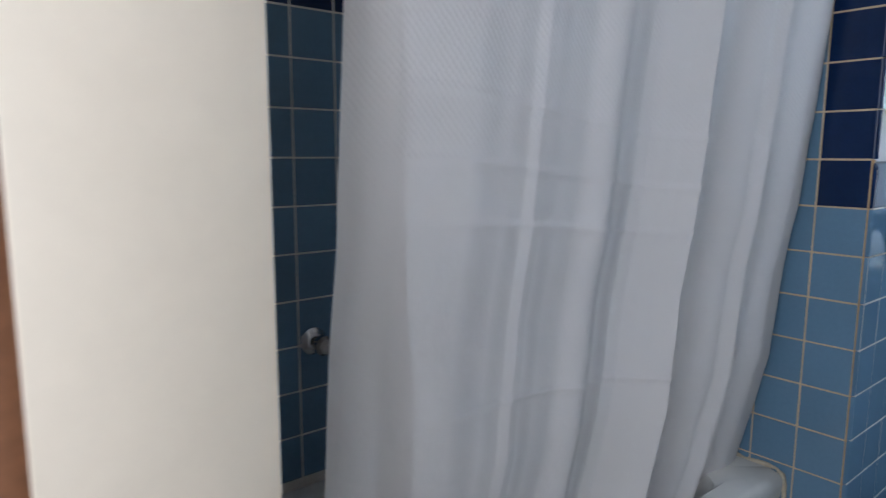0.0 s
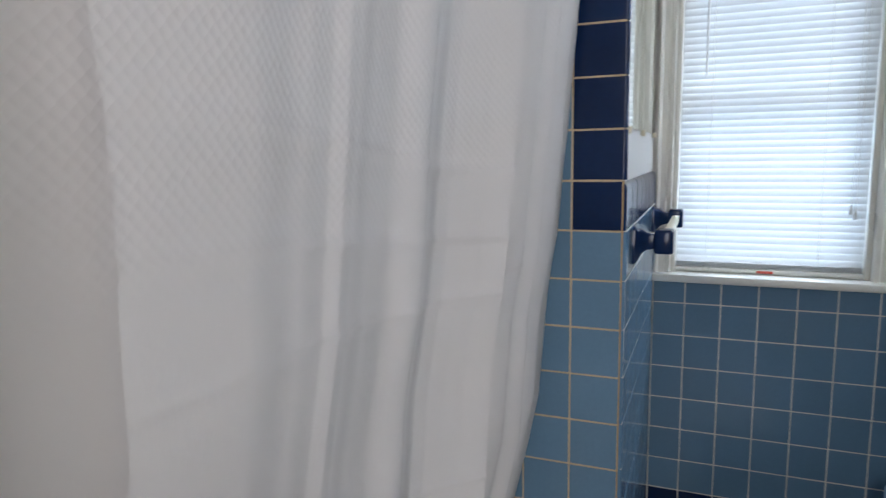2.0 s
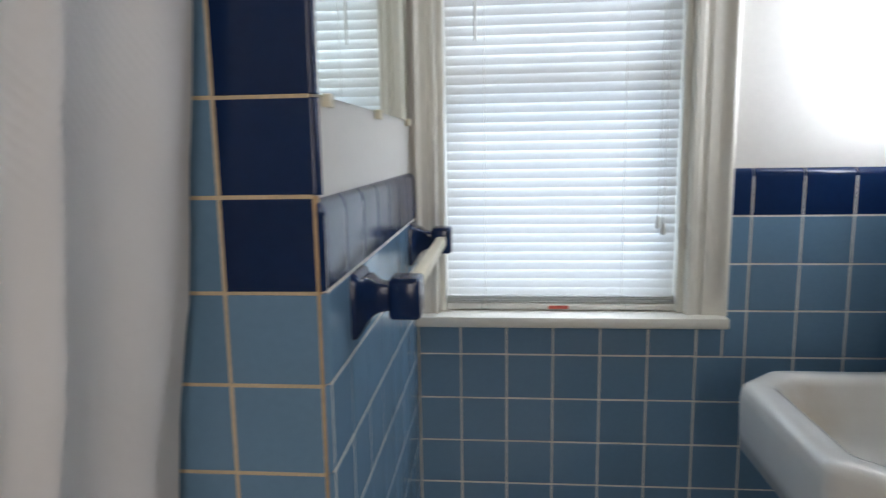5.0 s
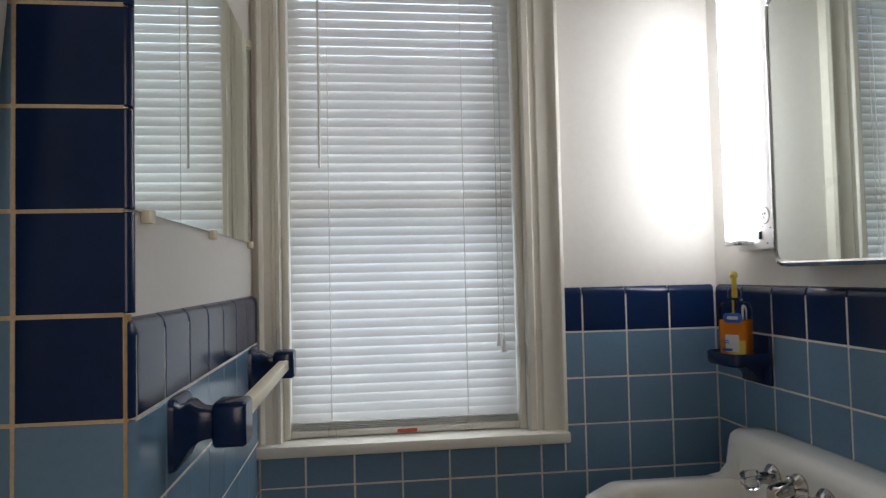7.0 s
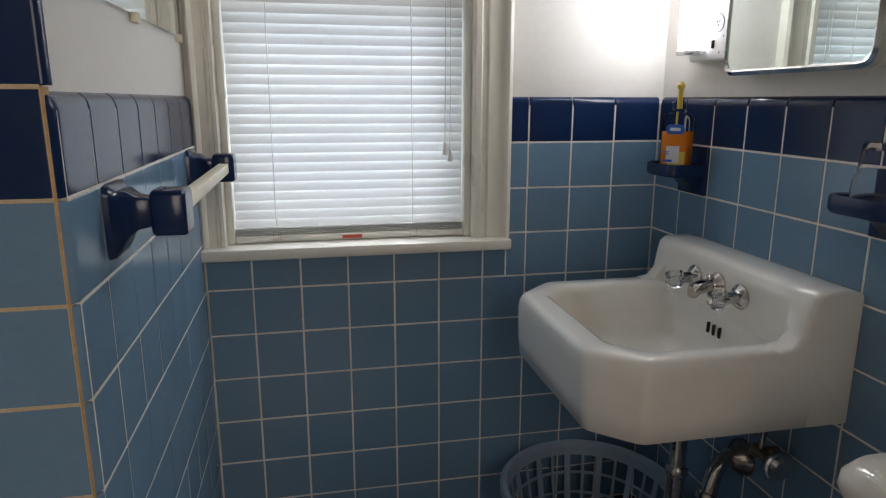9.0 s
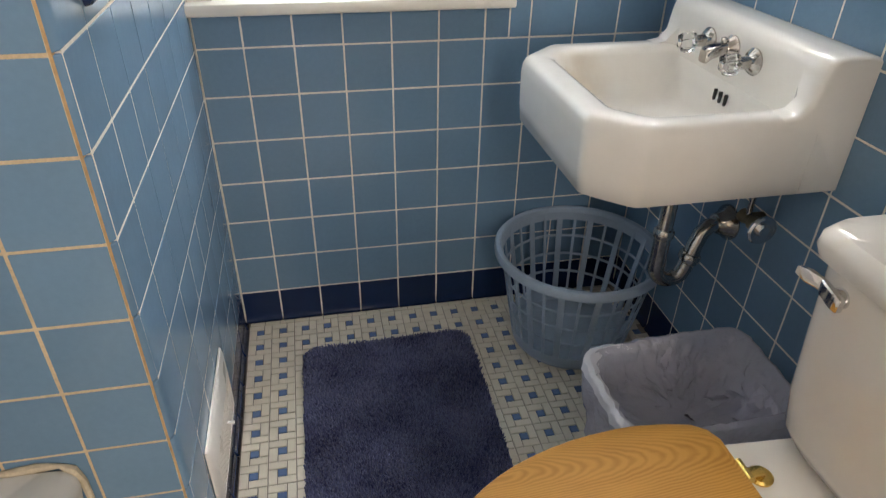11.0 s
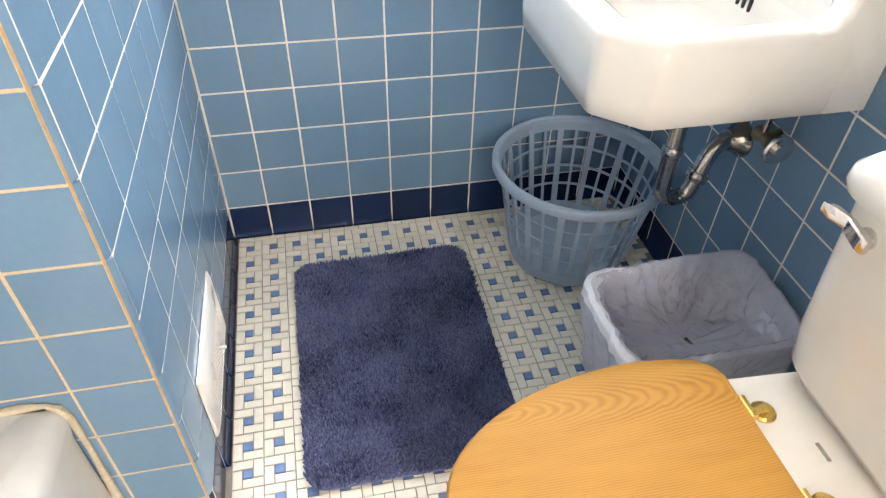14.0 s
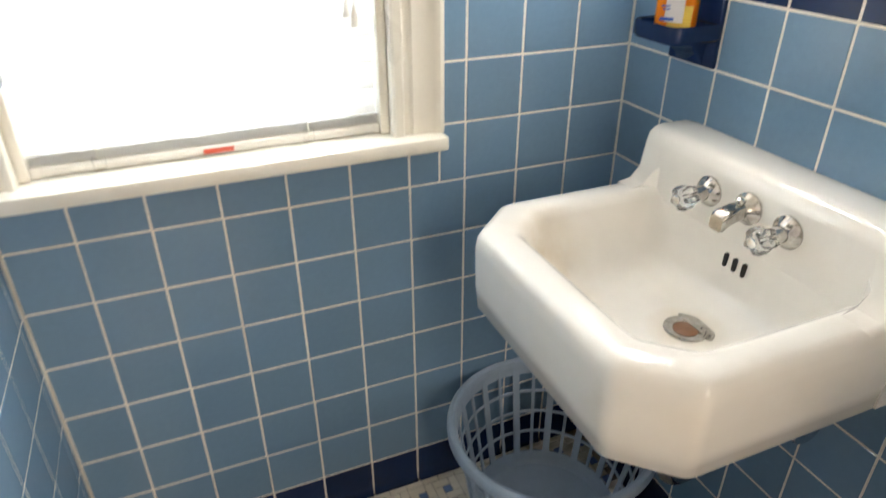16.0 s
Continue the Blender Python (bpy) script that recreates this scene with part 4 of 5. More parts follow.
bm = spun([(BB - 0.01, 0.004), (BB - 0.002, 0.0045), (BB, 0.009), (wall_r(0.02), 0.02), (wall_r(0.02) - 0.003, 0.02), (BB - 0.004, 0.010), (BB - 0.02, 0.0085), (0.001, 0.0085)], pose(BXC, BYC, 0), 60)
part("bottom", bm, basket_blue, basket)
part("foot_band", ring_band(0.018, 0.046), basket_blue, basket, "solid foot of the wall")
rim_pts = [(BR - 0.020, BH - 0.012), (BR - 0.016, BH), (BR - 0.010, BH + 0.003), (BR - 0.003, BH + 0.001), (BR + 0.001, BH - 0.005), (BR, BH - 0.020), (BR - 0.003, BH - 0.020), (BR - 0.004, BH - 0.007), (BR - 0.013, BH - 0.005), (BR - 0.0165, BH - 0.02)]
bm = bmesh.new()
loft(bm, [[Vector((BXC + r * math.cos(2 * math.pi * i / 90), BYC + r * math.sin(2 * math.pi * i / 90), z)) for r, z in rim_pts] for i in range(91)], True)
part("rim", bm, basket_blue, basket, "rolled rim")
part("rim_band", ring_band(0.256, BH - 0.010), basket_blue, basket, "solid band under the rim")
for z in (0.098, 0.152, 0.206):
    part("hoop", ring_band(z, z + 0.006), basket_blue, basket)
for i in range(NB):
    a = 2 * math.pi * (i + 0.5) / NB
    w = 0.0078 if i % 2 == 0 else 0.0034
    bm = bmesh.new()
    secs = []
    for z in (0.040, 0.16, BH - 0.008):
        r1, r0 = wall_r(z) + 0.0006, wall_r(z) - 0.0036
        d = Vector((math.cos(a), math.sin(a), 0))
        s = Vector((-math.sin(a), math.cos(a), 0))
        c = Vector((BXC, BYC, z))
        secs.append([c + d * r0 - s * w, c + d * r1 - s * w, c + d * r1 + s * w, c + d * r0 + s * w])
    loft(bm, secs, True, True, True)
    part("stave", bm, basket_blue, basket)
# ---- waste bin with its bag ----
bin_x, bin_y = 0.882, -0.722
waste_bin = thing("waste_bin", bin_x, bin_y, 0.0, "grey plastic waste bin lined with a translucent bag", "waste bin")


BAG_LIFT = 0.016


def bin_ring(hx, hy, z, r, seed=0, amp=0.0, n=7):
    o = rounded([(bin_x - hx, bin_y - hy), (bin_x + hx, bin_y - hy), (bin_x + hx, bin_y + hy), (bin_x - hx, bin_y + hy)], r, n)
    # evenly filled sides, so that the film can crumple
    full = []
    for (a, b) in zip(o, o[1:] + o[:1]):
        k = max(1, int((Vector(b) - Vector(a)).length / 0.006))
        full += [tuple(Vector(a).lerp(Vector(b), i / k)) for i in range(k)]
    m = 220
    full = [full[int(i * len(full) / m)] for i in range(m)]
    out = []
    for i, (x, y) in enumerate(full):
        d = Vector((x - bin_x, y - bin_y)).normalized()
        # long creases that run down and slantwise in the film
        g = 1 - 3.0 * abs(noise.noise((d.x * 3.2 + z * 9, d.y * 3.2 + seed, z * 6))) + 1.0 * (1 - 3.0 * abs(noise.noise((d.x * 8 - z * 30, d.y * 8, z * 8 + seed))))
        up = BAG_LIFT * max(0.0, d.x * 0.45 + d.y * 0.9) * max(0.0, min(1.0, (z - 0.12) / 0.17)) if amp else 0.0
        out.append(Vector((x + d.x * g * amp, y + d.y * g * amp, z + up + 0.8 * amp * noise.noise((x * 18, y * 18, seed + 5.0)))))
    return out


bin_plastic = vary(mat("bin_plastic", (0.62, 0.62, 0.70), 0.4), (0.62, 0.62, 0.70), 0.1, 60, 10)
bm = bmesh.new()
loft(bm, [bin_ring(0.118, 0.074, 0.004, 0.04), bin_ring(0.121, 0.077, 0.006, 0.04), bin_ring(0.150, 0.099, 0.280, 0.05), bin_ring(0.147, 0.096, 0.280, 0.05), bin_ring(0.118, 0.074, 0.012, 0.04)], True, True, True)
part("bin_body", bm, bin_plastic, waste_bin)
BAG = [(0.140, 0.094, 0.05, 1, 0.005), (0.157, 0.107, 0.14, 1, 0.006), (0.172, 0.117, 0.24, 1, 0.005), (0.179, 0.121, 0.285, 1, 0.003), (0.176, 0.118, 0.304, 1, 0.0025), (0.167, 0.109, 0.309, 1, 0.0025),
       (0.155, 0.100, 0.300, 1, 0.004), (0.139, 0.086, 0.262, 1, 0.007), (0.114, 0.066, 0.226, 1, 0.014), (0.086, 0.046, 0.206, 1, 0.018), (0.052, 0.028, 0.198, 1, 0.016), (0.02, 0.012, 0.196, 1, 0.005)]


def bag_rings(rows, steps, grow=0.0):
    out = []
    for a, b in zip(rows, rows[1:]):
        for k in range(steps):
            hx, hy, z, sd, am = (p + (q - p) * k / steps for p, q in zip(a, b))
            out.append(bin_ring(hx + grow, hy + grow, z + grow, 0.05, sd, am))
    return out


bm = bmesh.new()
loft(bm, bag_rings(BAG, 5), True, False, True)
part("bag", bm, bag_mat, waste_bin, "crumpled translucent bag", sharp=70)
bm = bmesh.new()
loft(bm, bag_rings(BAG[3:8], 5, 0.0015)[:-3], True, False, False)
bmesh.ops.delete(bm, geom=[f for f in bm.faces if f.calc_center_median().x > bin_x - 0.085 + 0.05 * noise.noise(f.calc_center_median() * 30)], context="FACES")
part("bag_rim", bm, bag_rim_mat, waste_bin, "bunched white rim of the bag", sharp=60)

# ---- toilet ----
TY = -1.077
toilet = thing("toilet", 0.75, TY, 0.0, "white porcelain toilet with a closed oak lid and brass hinges", "toilet")


def egg(xf, xb, half, k=0.0, n=28, sq=0.35):
    """A toilet lid's plan: round in front at xf, squared at the back xb."""
    xm = xf + half * 1.85
    pts = []
    for i in range(n + 1):
        a = math.pi / 2 + math.pi * i / n
        pts.append((xm + (xm - xf) * math.cos(a), TY + half * math.sin(a)))
    back = [(xb - 0.062, TY - half * 0.965), (xb - 0.030, TY - half * 0.92), (xb - 0.010, TY - half * 0.84), (xb, TY - half * 0.72)]
    back += [(x, 2 * TY - y) for x, y in back[::-1]]
    return pts + rounded_open(back)


def rounded_open(back):
    out = []
    for a, b in zip(back, back[1:]):
        out += [tuple(Vector(a).lerp(Vector(b), i / 4)) for i in range(4)]
    return out + [back[-1]]


def egg_ring(xf, xb, half, z):
    return ring(egg(xf, xb, half), z)


bm = bmesh.new()
loft(bm, [egg_ring(0.372, 0.80, 0.140, 0.392), egg_ring(0.352, 0.80, 0.157, 0.385), egg_ring(0.352, 0.81, 0.157, 0.365), egg_ring(0.372, 0.83, 0.149, 0.33), egg_ring(0.42, 0.85, 0.135, 0.24), egg_ring(0.46, 0.86, 0.115, 0.14), egg_ring(0.44, 0.87, 0.118, 0.05), egg_ring(0.43, 0.88, 0.122, 0.0)], True, True, True)
part("bowl", bm, bisque, toilet)
part("deck", extruded(rounded([(0.70, TY - 0.138), (1.06, TY - 0.114), (1.06, TY + 0.114), (0.70, TY + 0.138)], 0.03), 0.33, 0.402, 0.008), bisque, toilet, "flat porcelain deck behind the seat")
bm = bmesh.new()
loft(bm, [egg_ring(0.352, 0.755, 0.159, 0.394), egg_ring(0.345, 0.76, 0.165, 0.399), egg_ring(0.345, 0.76, 0.165, 0.409), egg_ring(0.352, 0.755, 0.159, 0.414)], True, True, True)
part("seat", bm, oak, toilet, "oak seat ring")
bm = bmesh.new()
loft(bm, [egg_ring(0.348, 0.764, 0.163, 0.4145), egg_ring(0.340, 0.771, 0.171, 0.419), egg_ring(0.340, 0.771, 0.171, 0.427), egg_ring(0.344, 0.768, 0.167, 0.4325), egg_ring(0.359, 0.759, 0.154, 0.436), egg_ring(0.45, 0.70, 0.085, 0.4345)], True, True, True)
part("lid", bm, oak, toilet, "closed oak lid with arched grain")
for y in (TY + 0.070, TY - 0.070):
    h = part("hinge", spun([(0.018, 0), (0.018, 0.003), (0.015, 0.006), (0.001, 0.007)], pose(0.808, y, 0.402), 24), brass, toilet, "shiny brass hinge")
    part("hinge_bar", box(0.762, 0.808, y - 0.008, y + 0.008, 0.4055, 0.4185, 0.002), brass, h)
    part("hinge_pin", tube([(0.776, y - 0.017, 0.421), (0.776, y + 0.017, 0.421)], 0.0075, 14), brass, h)
part("maker_mark", box(0.850, 0.856, TY - 0.016, TY + 0.012, 0.4022, 0.4024), chrome, toilet, "small faded grey mark", smooth=False)


def tank_ring(x0, half, z, r):
    return ring(rounded([(x0, TY - half), (1.088, TY - half), (1.088, TY + half), (x0, TY + half)], [r, 0.012, 0.012, r], 7), z)


bm = bmesh.new()
loft(bm, [tank_ring(0.905, 0.120, 0.4025, 0.05), tank_ring(0.880, 0.140, 0.415, 0.06), tank_ring(0.868, 0.152, 0.44, 0.06), tank_ring(0.864, 0.158, 0.50, 0.055), tank_ring(0.862, 0.163, 0.60, 0.05), tank_ring(0.860, 0.168, 0.718, 0.045)], True, True, True)
part("tank", bm, bisque, toilet, "tapered porcelain cistern")
bm = bmesh.new()
loft(bm, [tank_ring(0.862, 0.171, 0.713, 0.045), tank_ring(0.848, 0.181, 0.719, 0.05), tank_ring(0.844, 0.184, 0.731, 0.05), tank_ring(0.846, 0.182, 0.747, 0.05), tank_ring(0.856, 0.173, 0.760, 0.05), tank_ring(0.88, 0.150, 0.765, 0.05), tank_ring(0.95, 0.08, 0.767, 0.03)], True, True, True)
part("tank_lid", bm, bisque, toilet, "rounded cistern lid")
LY = TY + 0.108
lev = part("flush_lever", spun([(0.014, 0), (0.014, 0.006), (0.010, 0.012)], along((0.862, LY, 0.684), (-1, 0, 0)), 18), chrome, toilet, "chrome flush lever")
bm = bmesh.new()
rings = []
for t, out, d, h in ((-0.15, 0.0, 0.004, 0.0085), (-0.12, 0.0, 0.0055, 0.0105), (0.0, 0.0015, 0.006, 0.011), (0.30, 0.002, 0.0055, 0.0105), (0.38, 0.001, 0.004, 0.009), (0.44, 0.003, 0.004, 0.009), (0.62, 0.010, 0.006, 0.0095), (0.80, 0.017, 0.004, 0.006)):
    c = Vector((0.849 - out, LY + 0.0675 * t - 0.004, 0.684 + 0.018 * t))
    rings.append([c + Vector((p, 0, q)) for p, q in ((-d, -h * 0.8), (-d, h * 0.8), (-d * 0.6, h), (d * 0.6, h), (d, h * 0.8), (d, -h * 0.8), (d * 0.6, -h), (-d * 0.6, -h))])
loft(bm, rings, True, True, True)
part("lever_arm", bm, chrome, lev)

# ---- bath mat ----
bath_mat = thing("bath_mat", 0.368, -0.462, 0.0, "deep blue shaggy bath mat with rounded corners", "bath mat")
MO = rounded([(0.143, -0.785), (0.586, -0.785), (0.592, -0.150), (0.148, -0.157)], 0.05, 6)
part("backing", extruded(MO, 0.0025, 0.008, 0.001), mat_pile, bath_mat)


def inside(x, y):
    hit = False
    for (x0, y0), (x1, y1) in zip(MO, MO[1:] + MO[:1]):
        if (y0 > y) != (y1 > y) and x < x0 + (y - y0) / (y1 - y0) * (x1 - x0):
            hit = not hit
    return hit


verts, faces = [], []
rnd = random.Random(5)
step = 0.0034
ny, nx = int(0.65 / step), int(0.47 / step)
for j in range(ny):
    for i in range(nx):
        x = 0.137 + (i + rnd.uniform(0.0, 1.0)) * step
        y = -0.792 + (j + rnd.uniform(0.0, 1.0)) * step
        if not inside(x, y):
            continue
        h = 0.011 + 0.003 * noise.noise((x * 13, y * 13, 0)) + rnd.uniform(-0.0015, 0.0015)
        lx = 0.007 * noise.noise((x * 9, y * 9, 3.0)) + rnd.uniform(-0.004, 0.004)
        ly = 0.007 * noise.noise((x * 9, y * 9, 7.0)) + rnd.uniform(-0.004, 0.004)
        a = rnd.uniform(0, 6.28)
        n = len(verts)
        for k in range(3):
            verts.append((x + 0.0021 * math.cos(a + 2.09 * k), y + 0.0021 * math.sin(a + 2.09 * k), 0.006))
        for k in range(3):
            verts.append((x + lx + 0.0014 * math.cos(a + 2.09 * k), y + ly + 0.0014 * math.sin(a + 2.09 * k), 0.006 + h))
        faces += [(n, n + 1, n + 4, n + 3), (n + 1, n + 2, n + 5, n + 4), (n + 2, n, n + 3, n + 5), (n + 3, n + 4, n + 5)]
me = bpy.data.meshes.new("plush")
me.from_pydata(verts, [], faces)
me.materials.append(mat_pile)
pile = new("plush", me)
pile.parent = bath_mat
pile.matrix_parent_inverse = basis_of(bath_mat).inverted()
tagged(pile, "thick tufted blue pile", kind="stuff")

# ---- warm-air register ----
vent = thing("wall_vent", 0.0, -0.53, 0.105, "white metal heating register low on the tiled wall", "vent")
VY0, VY1, VZ0, VZ1 = -0.695, -0.415, 0.104, 0.264
bm = bmesh.new()
o0 = [(VY0, VZ0), (VY1, VZ0), (VY1, VZ1), (VY0, VZ1)]
o1 = [(VY0 + 0.008, VZ0 + 0.006), (VY1 - 0.008, VZ0 + 0.006), (VY1 - 0.008, VZ1 - 0.008), (VY0 + 0.008, VZ1 - 0.008)]
o2 = [(VY0 + 0.020, VZ0 + 0.018), (VY1 - 0.020, VZ0 + 0.018), (VY1 - 0.020, VZ1 - 0.052), (VY0 + 0.020, VZ1 - 0.052)]
loft(bm, [[Vector((x, y, z)) for y, z in o] for x, o in ((0.001, o0), (0.004, o0), (0.009, o1), (0.013, o2), (0.005, o2))], True)
part("vent_frame", bm, white_metal, vent)
# a black sheet gives the shade between the louvres; no duct is cut
part("vent_back", box(0.0008, 0.004, VY0 + 0.01, VY1 - 0.01, VZ0 + 0.01, VZ1 - 0.01), black, vent, "black sheet for the shade behind the louvres", smooth=False)
for i in range(26):
    y = VY0 + 0.026 + i * (VY1 - VY0 - 0.052) / 25
    part("louvre", box(0.005, 0.0125, y - 0.0016, y + 0.0016, VZ0 + 0.016, VZ1 - 0.050, 0.0004, 1), white_metal, vent)
part("vent_lever", box(0.011, 0.026, -0.535, -0.527, 0.160, 0.166, 0.002), white_metal, vent)
for y in (VY0 + 0.05, VY1 - 0.05):
    part("screw", spun([(0.004, 0), (0.003, 0.0015)], along((0.0125, y, VZ0 + 0.012), (1, 0, 0)), 10), old_chrome, vent)

vent.matrix_basis = pose(PF, -0.53, 0.105)


# ---- tiles: pieces of the walls ----
tile_meshes = {}


def tile_mesh(w, h, material, left=0, right=0, top=0, cove=0, run=1.0):
    """A glazed tile, front face at n = 0; left, right, top: radius of a rounded edge; cove: a flared foot."""
    key = (round(w, 4), round(h, 4), material.name, left, right, top, cove, run)
    if key in tile_meshes:
        return tile_meshes[key]
    b = 0.0016

    def samples(length, r0, r1):
        s = [(0, -(r0 or b))] if not r0 else [(0, -r0), (r0 * 0.12, -r0 * 0.52), (r0 * 0.42, -r0 * 0.16)]
        s += [((r0 or b), 0), (length - (r1 or b), 0)]
        s += [(length, -b)] if not r1 else [(length - r1 * 0.42, -r1 * 0.16), (length - r1 * 0.12, -r1 * 0.52), (length, -r1)]
        return s

    us, vs = samples(w, left, right), samples(h, 0, top)
    if left:
        us = [(u * run, d) for u, d in us[:4]] + us[4:]
    if cove:
        vs = [(0, 0.009), (0.006, 0.004), (0.016, 0.001), (0.024, 0), (h - b, 0), (h, -b)]
    bm = bmesh.new()
    grid = [[bm.verts.new((u - w / 2, v - h / 2, min(du, 0) + dv if cove else min(du, dv))) for u, du in us] for v, dv in vs]
    for r0, r1 in zip(grid, grid[1:]):
        for i in range(len(us) - 1):
            bm.faces.new((r0[i], r0[i + 1], r1[i + 1], r1[i]))
    loop = grid[0][:] + [r[-1] for r in grid[1:]] + grid[-1][-2::-1] + [r[0] for r in grid[-2:0:-1]]
    back = [bm.verts.new((v.co.x, v.co.y, min(v.co.z - 0.002, -0.008))) for v in loop]
    for i in range(len(loop)):
        j = (i + 1) % len(loop)
        bm.faces.new((loop[j], loop[i], back[i], back[j]))
    me = bpy.data.meshes.new("tile")
    bm.normal_update()
    bm.to_mesh(me)
    bm.free()
    me.materials.append(material)
    for p in me.polygons:
        p.use_smooth = True
    # normals weighed by area keep the glazed face flat and its edges soft
    normals = [Vector((0, 0, 0)) for _ in me.vertices]
    for p in me.polygons:
        for v in p.vertices:
            normals[v] += p.normal * p.area
    me.normals_split_custom_set_from_vertices([n.normalized() for n in normals])
    tile_meshes[key] = me
    return me


tile_rnd = random.Random(11)


def lay(wall, origin, U, N, u0, u1, v0, v1, material, gap=0.0032, **edges):
    """One tile between joints u0..u1 and v0..v1 on a wall."""
    w, h = u1 - u0 - gap, v1 - v0 - gap
    if w < 0.006 or h < 0.006:
        return
    V = Vector((0, 0, 1))
    tilt = 0.0035
    c = Vector(origin) + U * ((u0 + u1) / 2) + V * ((v0 + v1) / 2) + N * tile_rnd.uniform(-0.0004, 0.0003)
    m = Matrix((U, V, N)).transposed().to_4x4()
    m.translation = c
    m = m @ pose(0, 0, 0, tile_rnd.uniform(-tilt, tilt) * 57 * 0.5, tile_rnd.uniform(-tilt, tilt) * 57 * 0.5, tile_rnd.uniform(-0.15, 0.15))
    ob = new("tile", tile_mesh(w, h, material, **edges))
    ob.parent = wall
    ob.matrix_basis = m


ROWS = [(0.0, ZB, "base")] + [(ZB + P * i, ZB + P * (i + 1), "light") for i in range(9)] + [(ZC, ZT, "cap")]
X_, Y_, Z_ = Vector((1, 0, 0)), Vector((0, 1, 0)), Vector((0, 0, 1))


def lay_row(wall, origin, U, N, cuts, z0, z1, kind):
    for a, b in zip(cuts, cuts[1:]):
        if kind == "base":
            lay(wall, origin, U, N, a, b, z0, z1, tile_navy, cove=1)
        elif kind == "cap":
            lay(wall, origin, U, N, a, b, z0, z1, tile_navy, top=0.02)
        else:
            lay(wall, origin, U, N, a, b, z0, z1, tile_light)


# window wall
north_cuts = [PF] + [X0 + P * k for k in range(9)] + [XR]
for z0, z1, kind in ROWS:
    if z1 < 0.80:
        lay_row(wall_north, (0, 0, 0), X_, -Y_, north_cuts, z0, z1, kind)
    elif z0 < 0.80:
        lay_row(wall_north, (0, 0, 0), X_, -Y_, [c for c in north_cuts if c < 0.65], z0, 0.840, kind)
        lay_row(wall_north, (0, 0, 0), X_, -Y_, [0.645, 0.704], z0, 0.840, kind)
        lay_row(wall_north, (0, 0, 0), X_, -Y_, [0.704] + [c for c in north_cuts if c > 0.72], z0, z1, kind)
    else:
        lay_row(wall_north, (0, 0, 0), X_, -Y_, [0.704] + [c for c in north_cuts if c > 0.72], z0, z1, kind)
# east wall, from the corner southwards
east_cuts = [0.0] + [0.115 + P * k for k in range(0, 20)] + [-YN]
for z0, z1, kind in ROWS:
    lay_row(wall_east, (XR, 0, 0), -Y_, -X_, east_cuts, z0, z1, kind)
# the partition's face with the towel bar, from its outer corner to the window
part_cuts = [0.0, 0.112] + [0.112 + P * k for k in range(1, 7)] + [0.81 - 0.012]
for z0, z1, kind in ROWS:
    m0 = {"base": tile_navy, "cap": tile_navy, "light": tile_light}[kind]
    lay(wall_partition, (PF, YS, 0), Y_, X_, 0.0, 0.112, z0, z1, m0, left=0.009, run=2.2, top=0.02 if kind == "cap" else 0)
    lay_row(wall_partition, (PF, YS, 0), Y_, X_, part_cuts[1:], z0, z1, kind)
# the partition's end towards the tub
end_cuts = [-0.0145 - P * k for k in range(0, 8)] + [XT]
end_cuts = end_cuts[::-1]
for k in range(15):
    z0, z1 = (0, ZB) if k == 0 else (ZB + P * (k - 1), ZB + P * k)
    for a, b in zip(end_cuts, end_cuts[1:]):
        first = b > -0.02
        m0 = tile_navy if k == 0 or k == 14 or (first and z0 > 1.08) else tile_light
        if first and z0 > 1.19:
            lay(wall_partition, (0, YS, 0), X_, -Y_, a, PF, z0, z1, m0, right=0.009, top=0.011 if k == 14 else 0)
        else:
            lay(wall_partition, (0, YS, 0), X_, -Y_, a, b, z0, z1, m0, top=0.011 if k == 14 else 0)
# behind the tub
west_cuts = [YN] + [-1.793 + P * k for k in range(-4, 9)] + [YS]
for k in range(4, 15):
    z0, z1 = ZB + P * (k - 1), ZB + P * k
    for a, b in zip(west_cuts, west_cuts[1:]):
        lay(wall_west, (XT, 0, 0), Y_, X_, a, b, z0, z1, tile_navy if k == 14 else tile_light, top=0.011 if k == 14 else 0)

# ---- floor tiles: pinwheels of four oblongs round a small square ----
CELL = 0.0605
S3 = CELL / 3
FX0, FY0 = 0.004, -0.022
piece_meshes = {}


def piece_mesh(w, h, material, name):
    key = (round(w, 4), round(h, 4), material.name)
    if key not in piece_meshes:
        bm = bmesh.new()
        b = 0.0009
        lo = [bm.verts.new((x * w / 2, y * h / 2, -0.004)) for x, y in ((-1, -1), (1, -1), (1, 1), (-1, 1))]
        mi = [bm.verts.new((x * w / 2, y * h / 2, -b)) for x, y in ((-1, -1), (1, -1), (1, 1), (-1, 1))]
        hi = [bm.verts.new((x * (w / 2 - b), y * (h / 2 - b), 0)) for x, y in ((-1, -1), (1, -1), (1, 1), (-1, 1))]
        for a, c in ((lo, mi), (mi, hi)):
            for i in range(4):
                bm.faces.new((a[i], a[(i + 1) % 4], c[(i + 1) % 4], c[i]))
        bm.faces.new(hi)
        me = bpy.data.meshes.new(name)
        bm.to_mesh(me)
        bm.free()
        me.materials.append(material)
        piece_meshes[key] = me
    return piece_meshes[key]


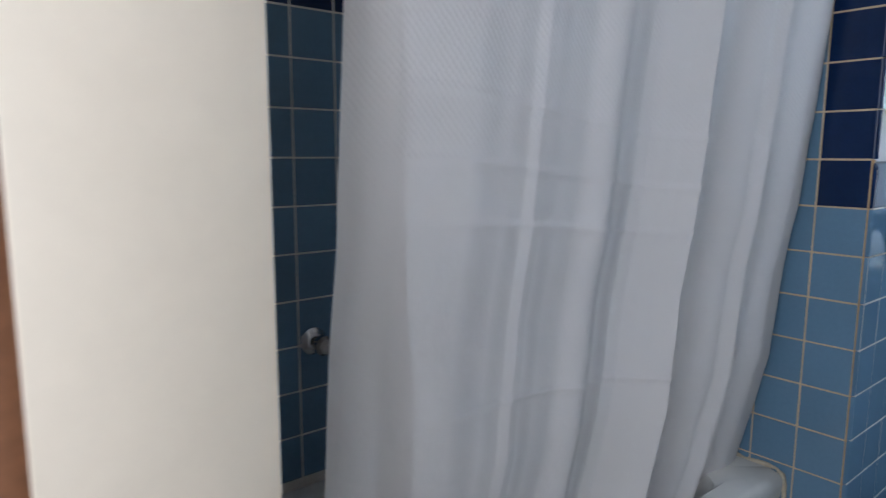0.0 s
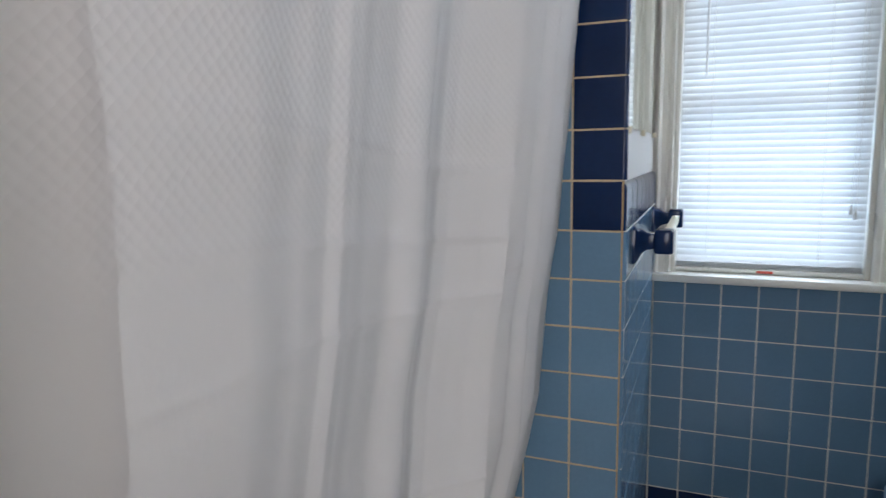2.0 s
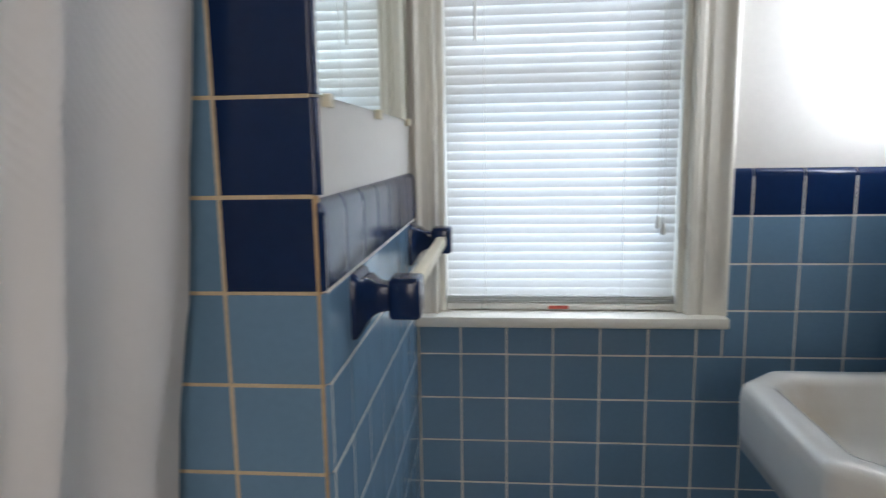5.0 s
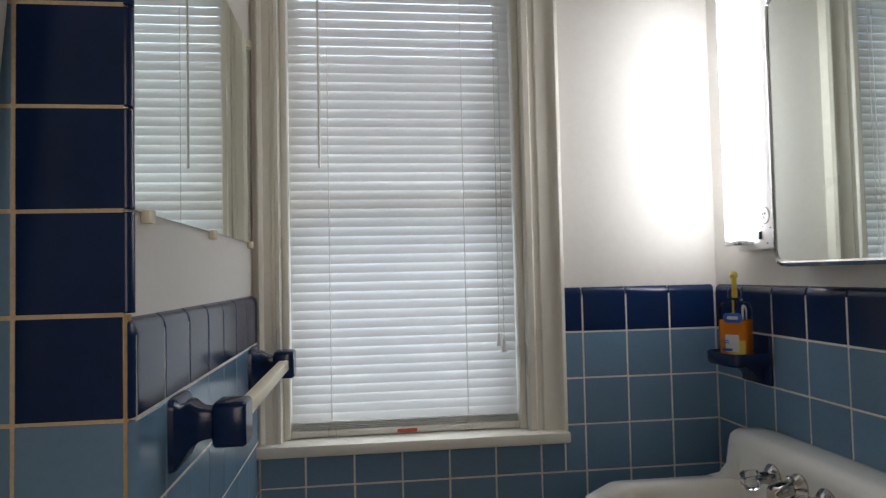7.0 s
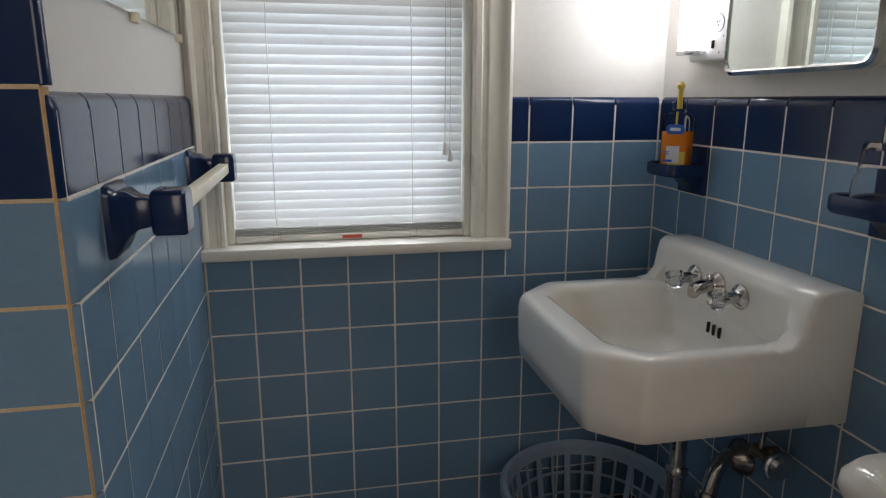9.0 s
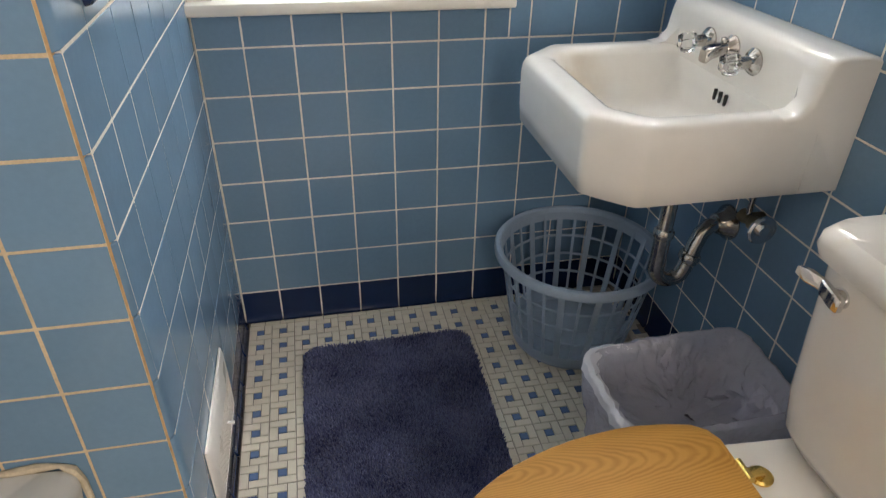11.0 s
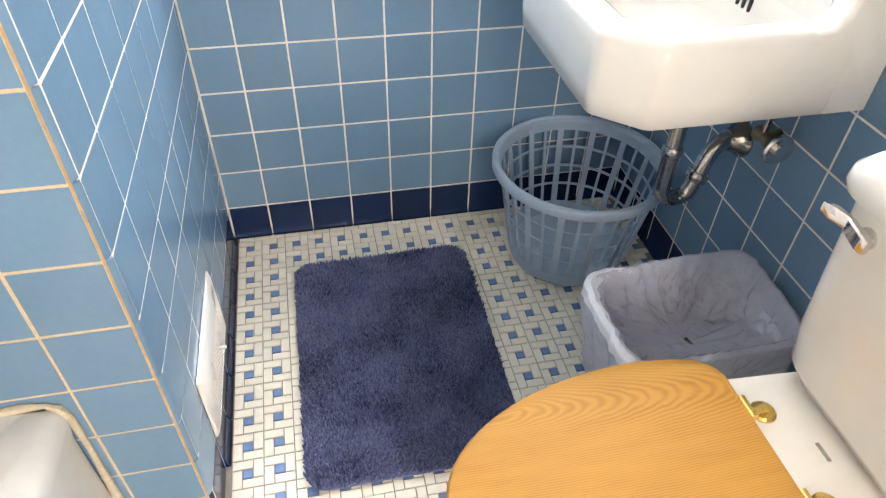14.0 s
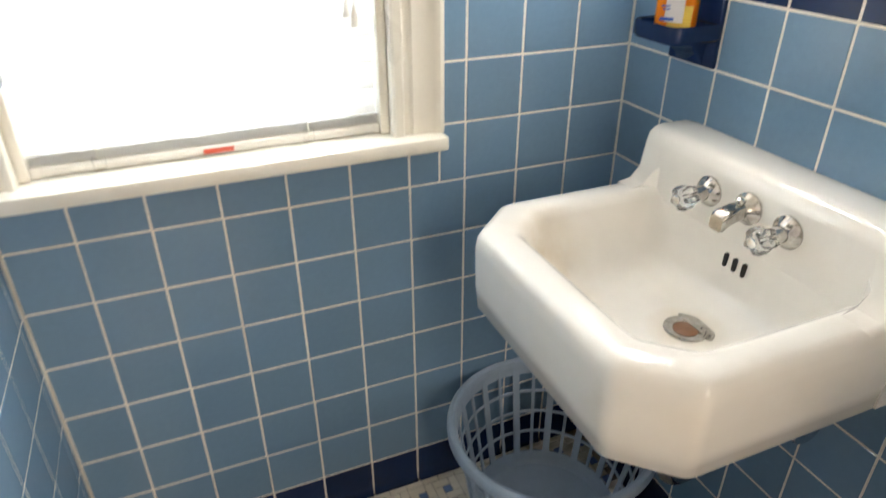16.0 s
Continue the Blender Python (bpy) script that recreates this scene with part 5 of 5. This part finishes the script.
PIN = [(1.5, 1.5, 1, 1, 1), (1.0, 0.5, 2, 1, 0), (2.5, 1.0, 1, 2, 0), (2.0, 2.5, 2, 1, 0), (0.5, 2.0, 1, 2, 0)]
fr = random.Random(3)
count = 0
cream_v, cream_f, blue_v, blue_f = [], [], [], []
fg = 0.0017
for j in range(0, 38):
    for i in range(-1, 19):
        for cx, cy, w, h, blue in PIN:
            x = FX0 + i * CELL + cx * S3
            y = FY0 - j * CELL - cy * S3
            ww, hh = w * S3 - fg, h * S3 - fg
            if x - ww / 2 < -0.012 or x + ww / 2 > XR + 0.002 or y + hh / 2 > 0.002:
                if x < 0.0 and y > YS:
                    continue
                if x > 1.08 or y > 0.0 or x < -0.14:
                    continue
            if x > XR - 0.012 or (y > YS and x < 0.005):
                continue
            near = -0.86 < y and (x < 0.135 or 0.61 < x < 0.80 or y > -0.148) and count < 300
            dz = fr.uniform(-0.0004, 0.0002)
            if near:
                ob = new("floor_tile", piece_mesh(ww, hh, floor_blue if blue else floor_white, "floor_tile"))
                ob.parent = floor
                ob.matrix_basis = pose(x + fr.uniform(-0.0003, 0.0003), y + fr.uniform(-0.0003, 0.0003), dz, 0, 0, fr.uniform(-0.5, 0.5))
                count += 1
            else:
                vs, fs = (blue_v, blue_f) if blue else (cream_v, cream_f)
                n = len(vs)
                b = 0.0009
                for k, zz in ((0, -0.004), (0, dz - b), (b, dz)):
                    vs += [(x + sx * (ww / 2 - k), y + sy * (hh / 2 - k), zz) for sx, sy in ((-1, -1), (1, -1), (1, 1), (-1, 1))]
                for r in (0, 4):
                    fs += [(n + r + q, n + r + (q + 1) % 4, n + r + 4 + (q + 1) % 4, n + r + 4 + q) for q in range(4)]
                fs.append((n + 8, n + 9, n + 10, n + 11))
for i in range(27):
    x0, x1, y0, y1 = 0.006 + i * 2 * S3, 0.006 + (i + 1) * 2 * S3 - fg, FY0 + fg, -0.004
    if x1 > XR - 0.012:
        break
    n = len(cream_v)
    for k, zz in ((0, -0.004), (0, -0.0009), (0.0009, 0.0)):
        cream_v += [(x0 + k, y0 + k, zz), (x1 - k, y0 + k, zz), (x1 - k, y1 - k, zz), (x0 + k, y1 - k, zz)]
    for q0 in (0, 4):
        cream_f += [(n + q0 + q, n + q0 + (q + 1) % 4, n + q0 + 4 + (q + 1) % 4, n + q0 + 4 + q) for q in range(4)]
    cream_f.append((n + 8, n + 9, n + 10, n + 11))
for name, vs, fs, m in (("cream_floor_tiles", cream_v, cream_f, floor_white), ("blue_floor_tiles", blue_v, blue_f, floor_blue)):
    me = bpy.data.meshes.new(name)
    me.from_pydata(vs, [], fs)
    me.materials.append(m)
    ob = new(name, me)
    ob.parent = floor
    tagged(ob, kind="stuff")
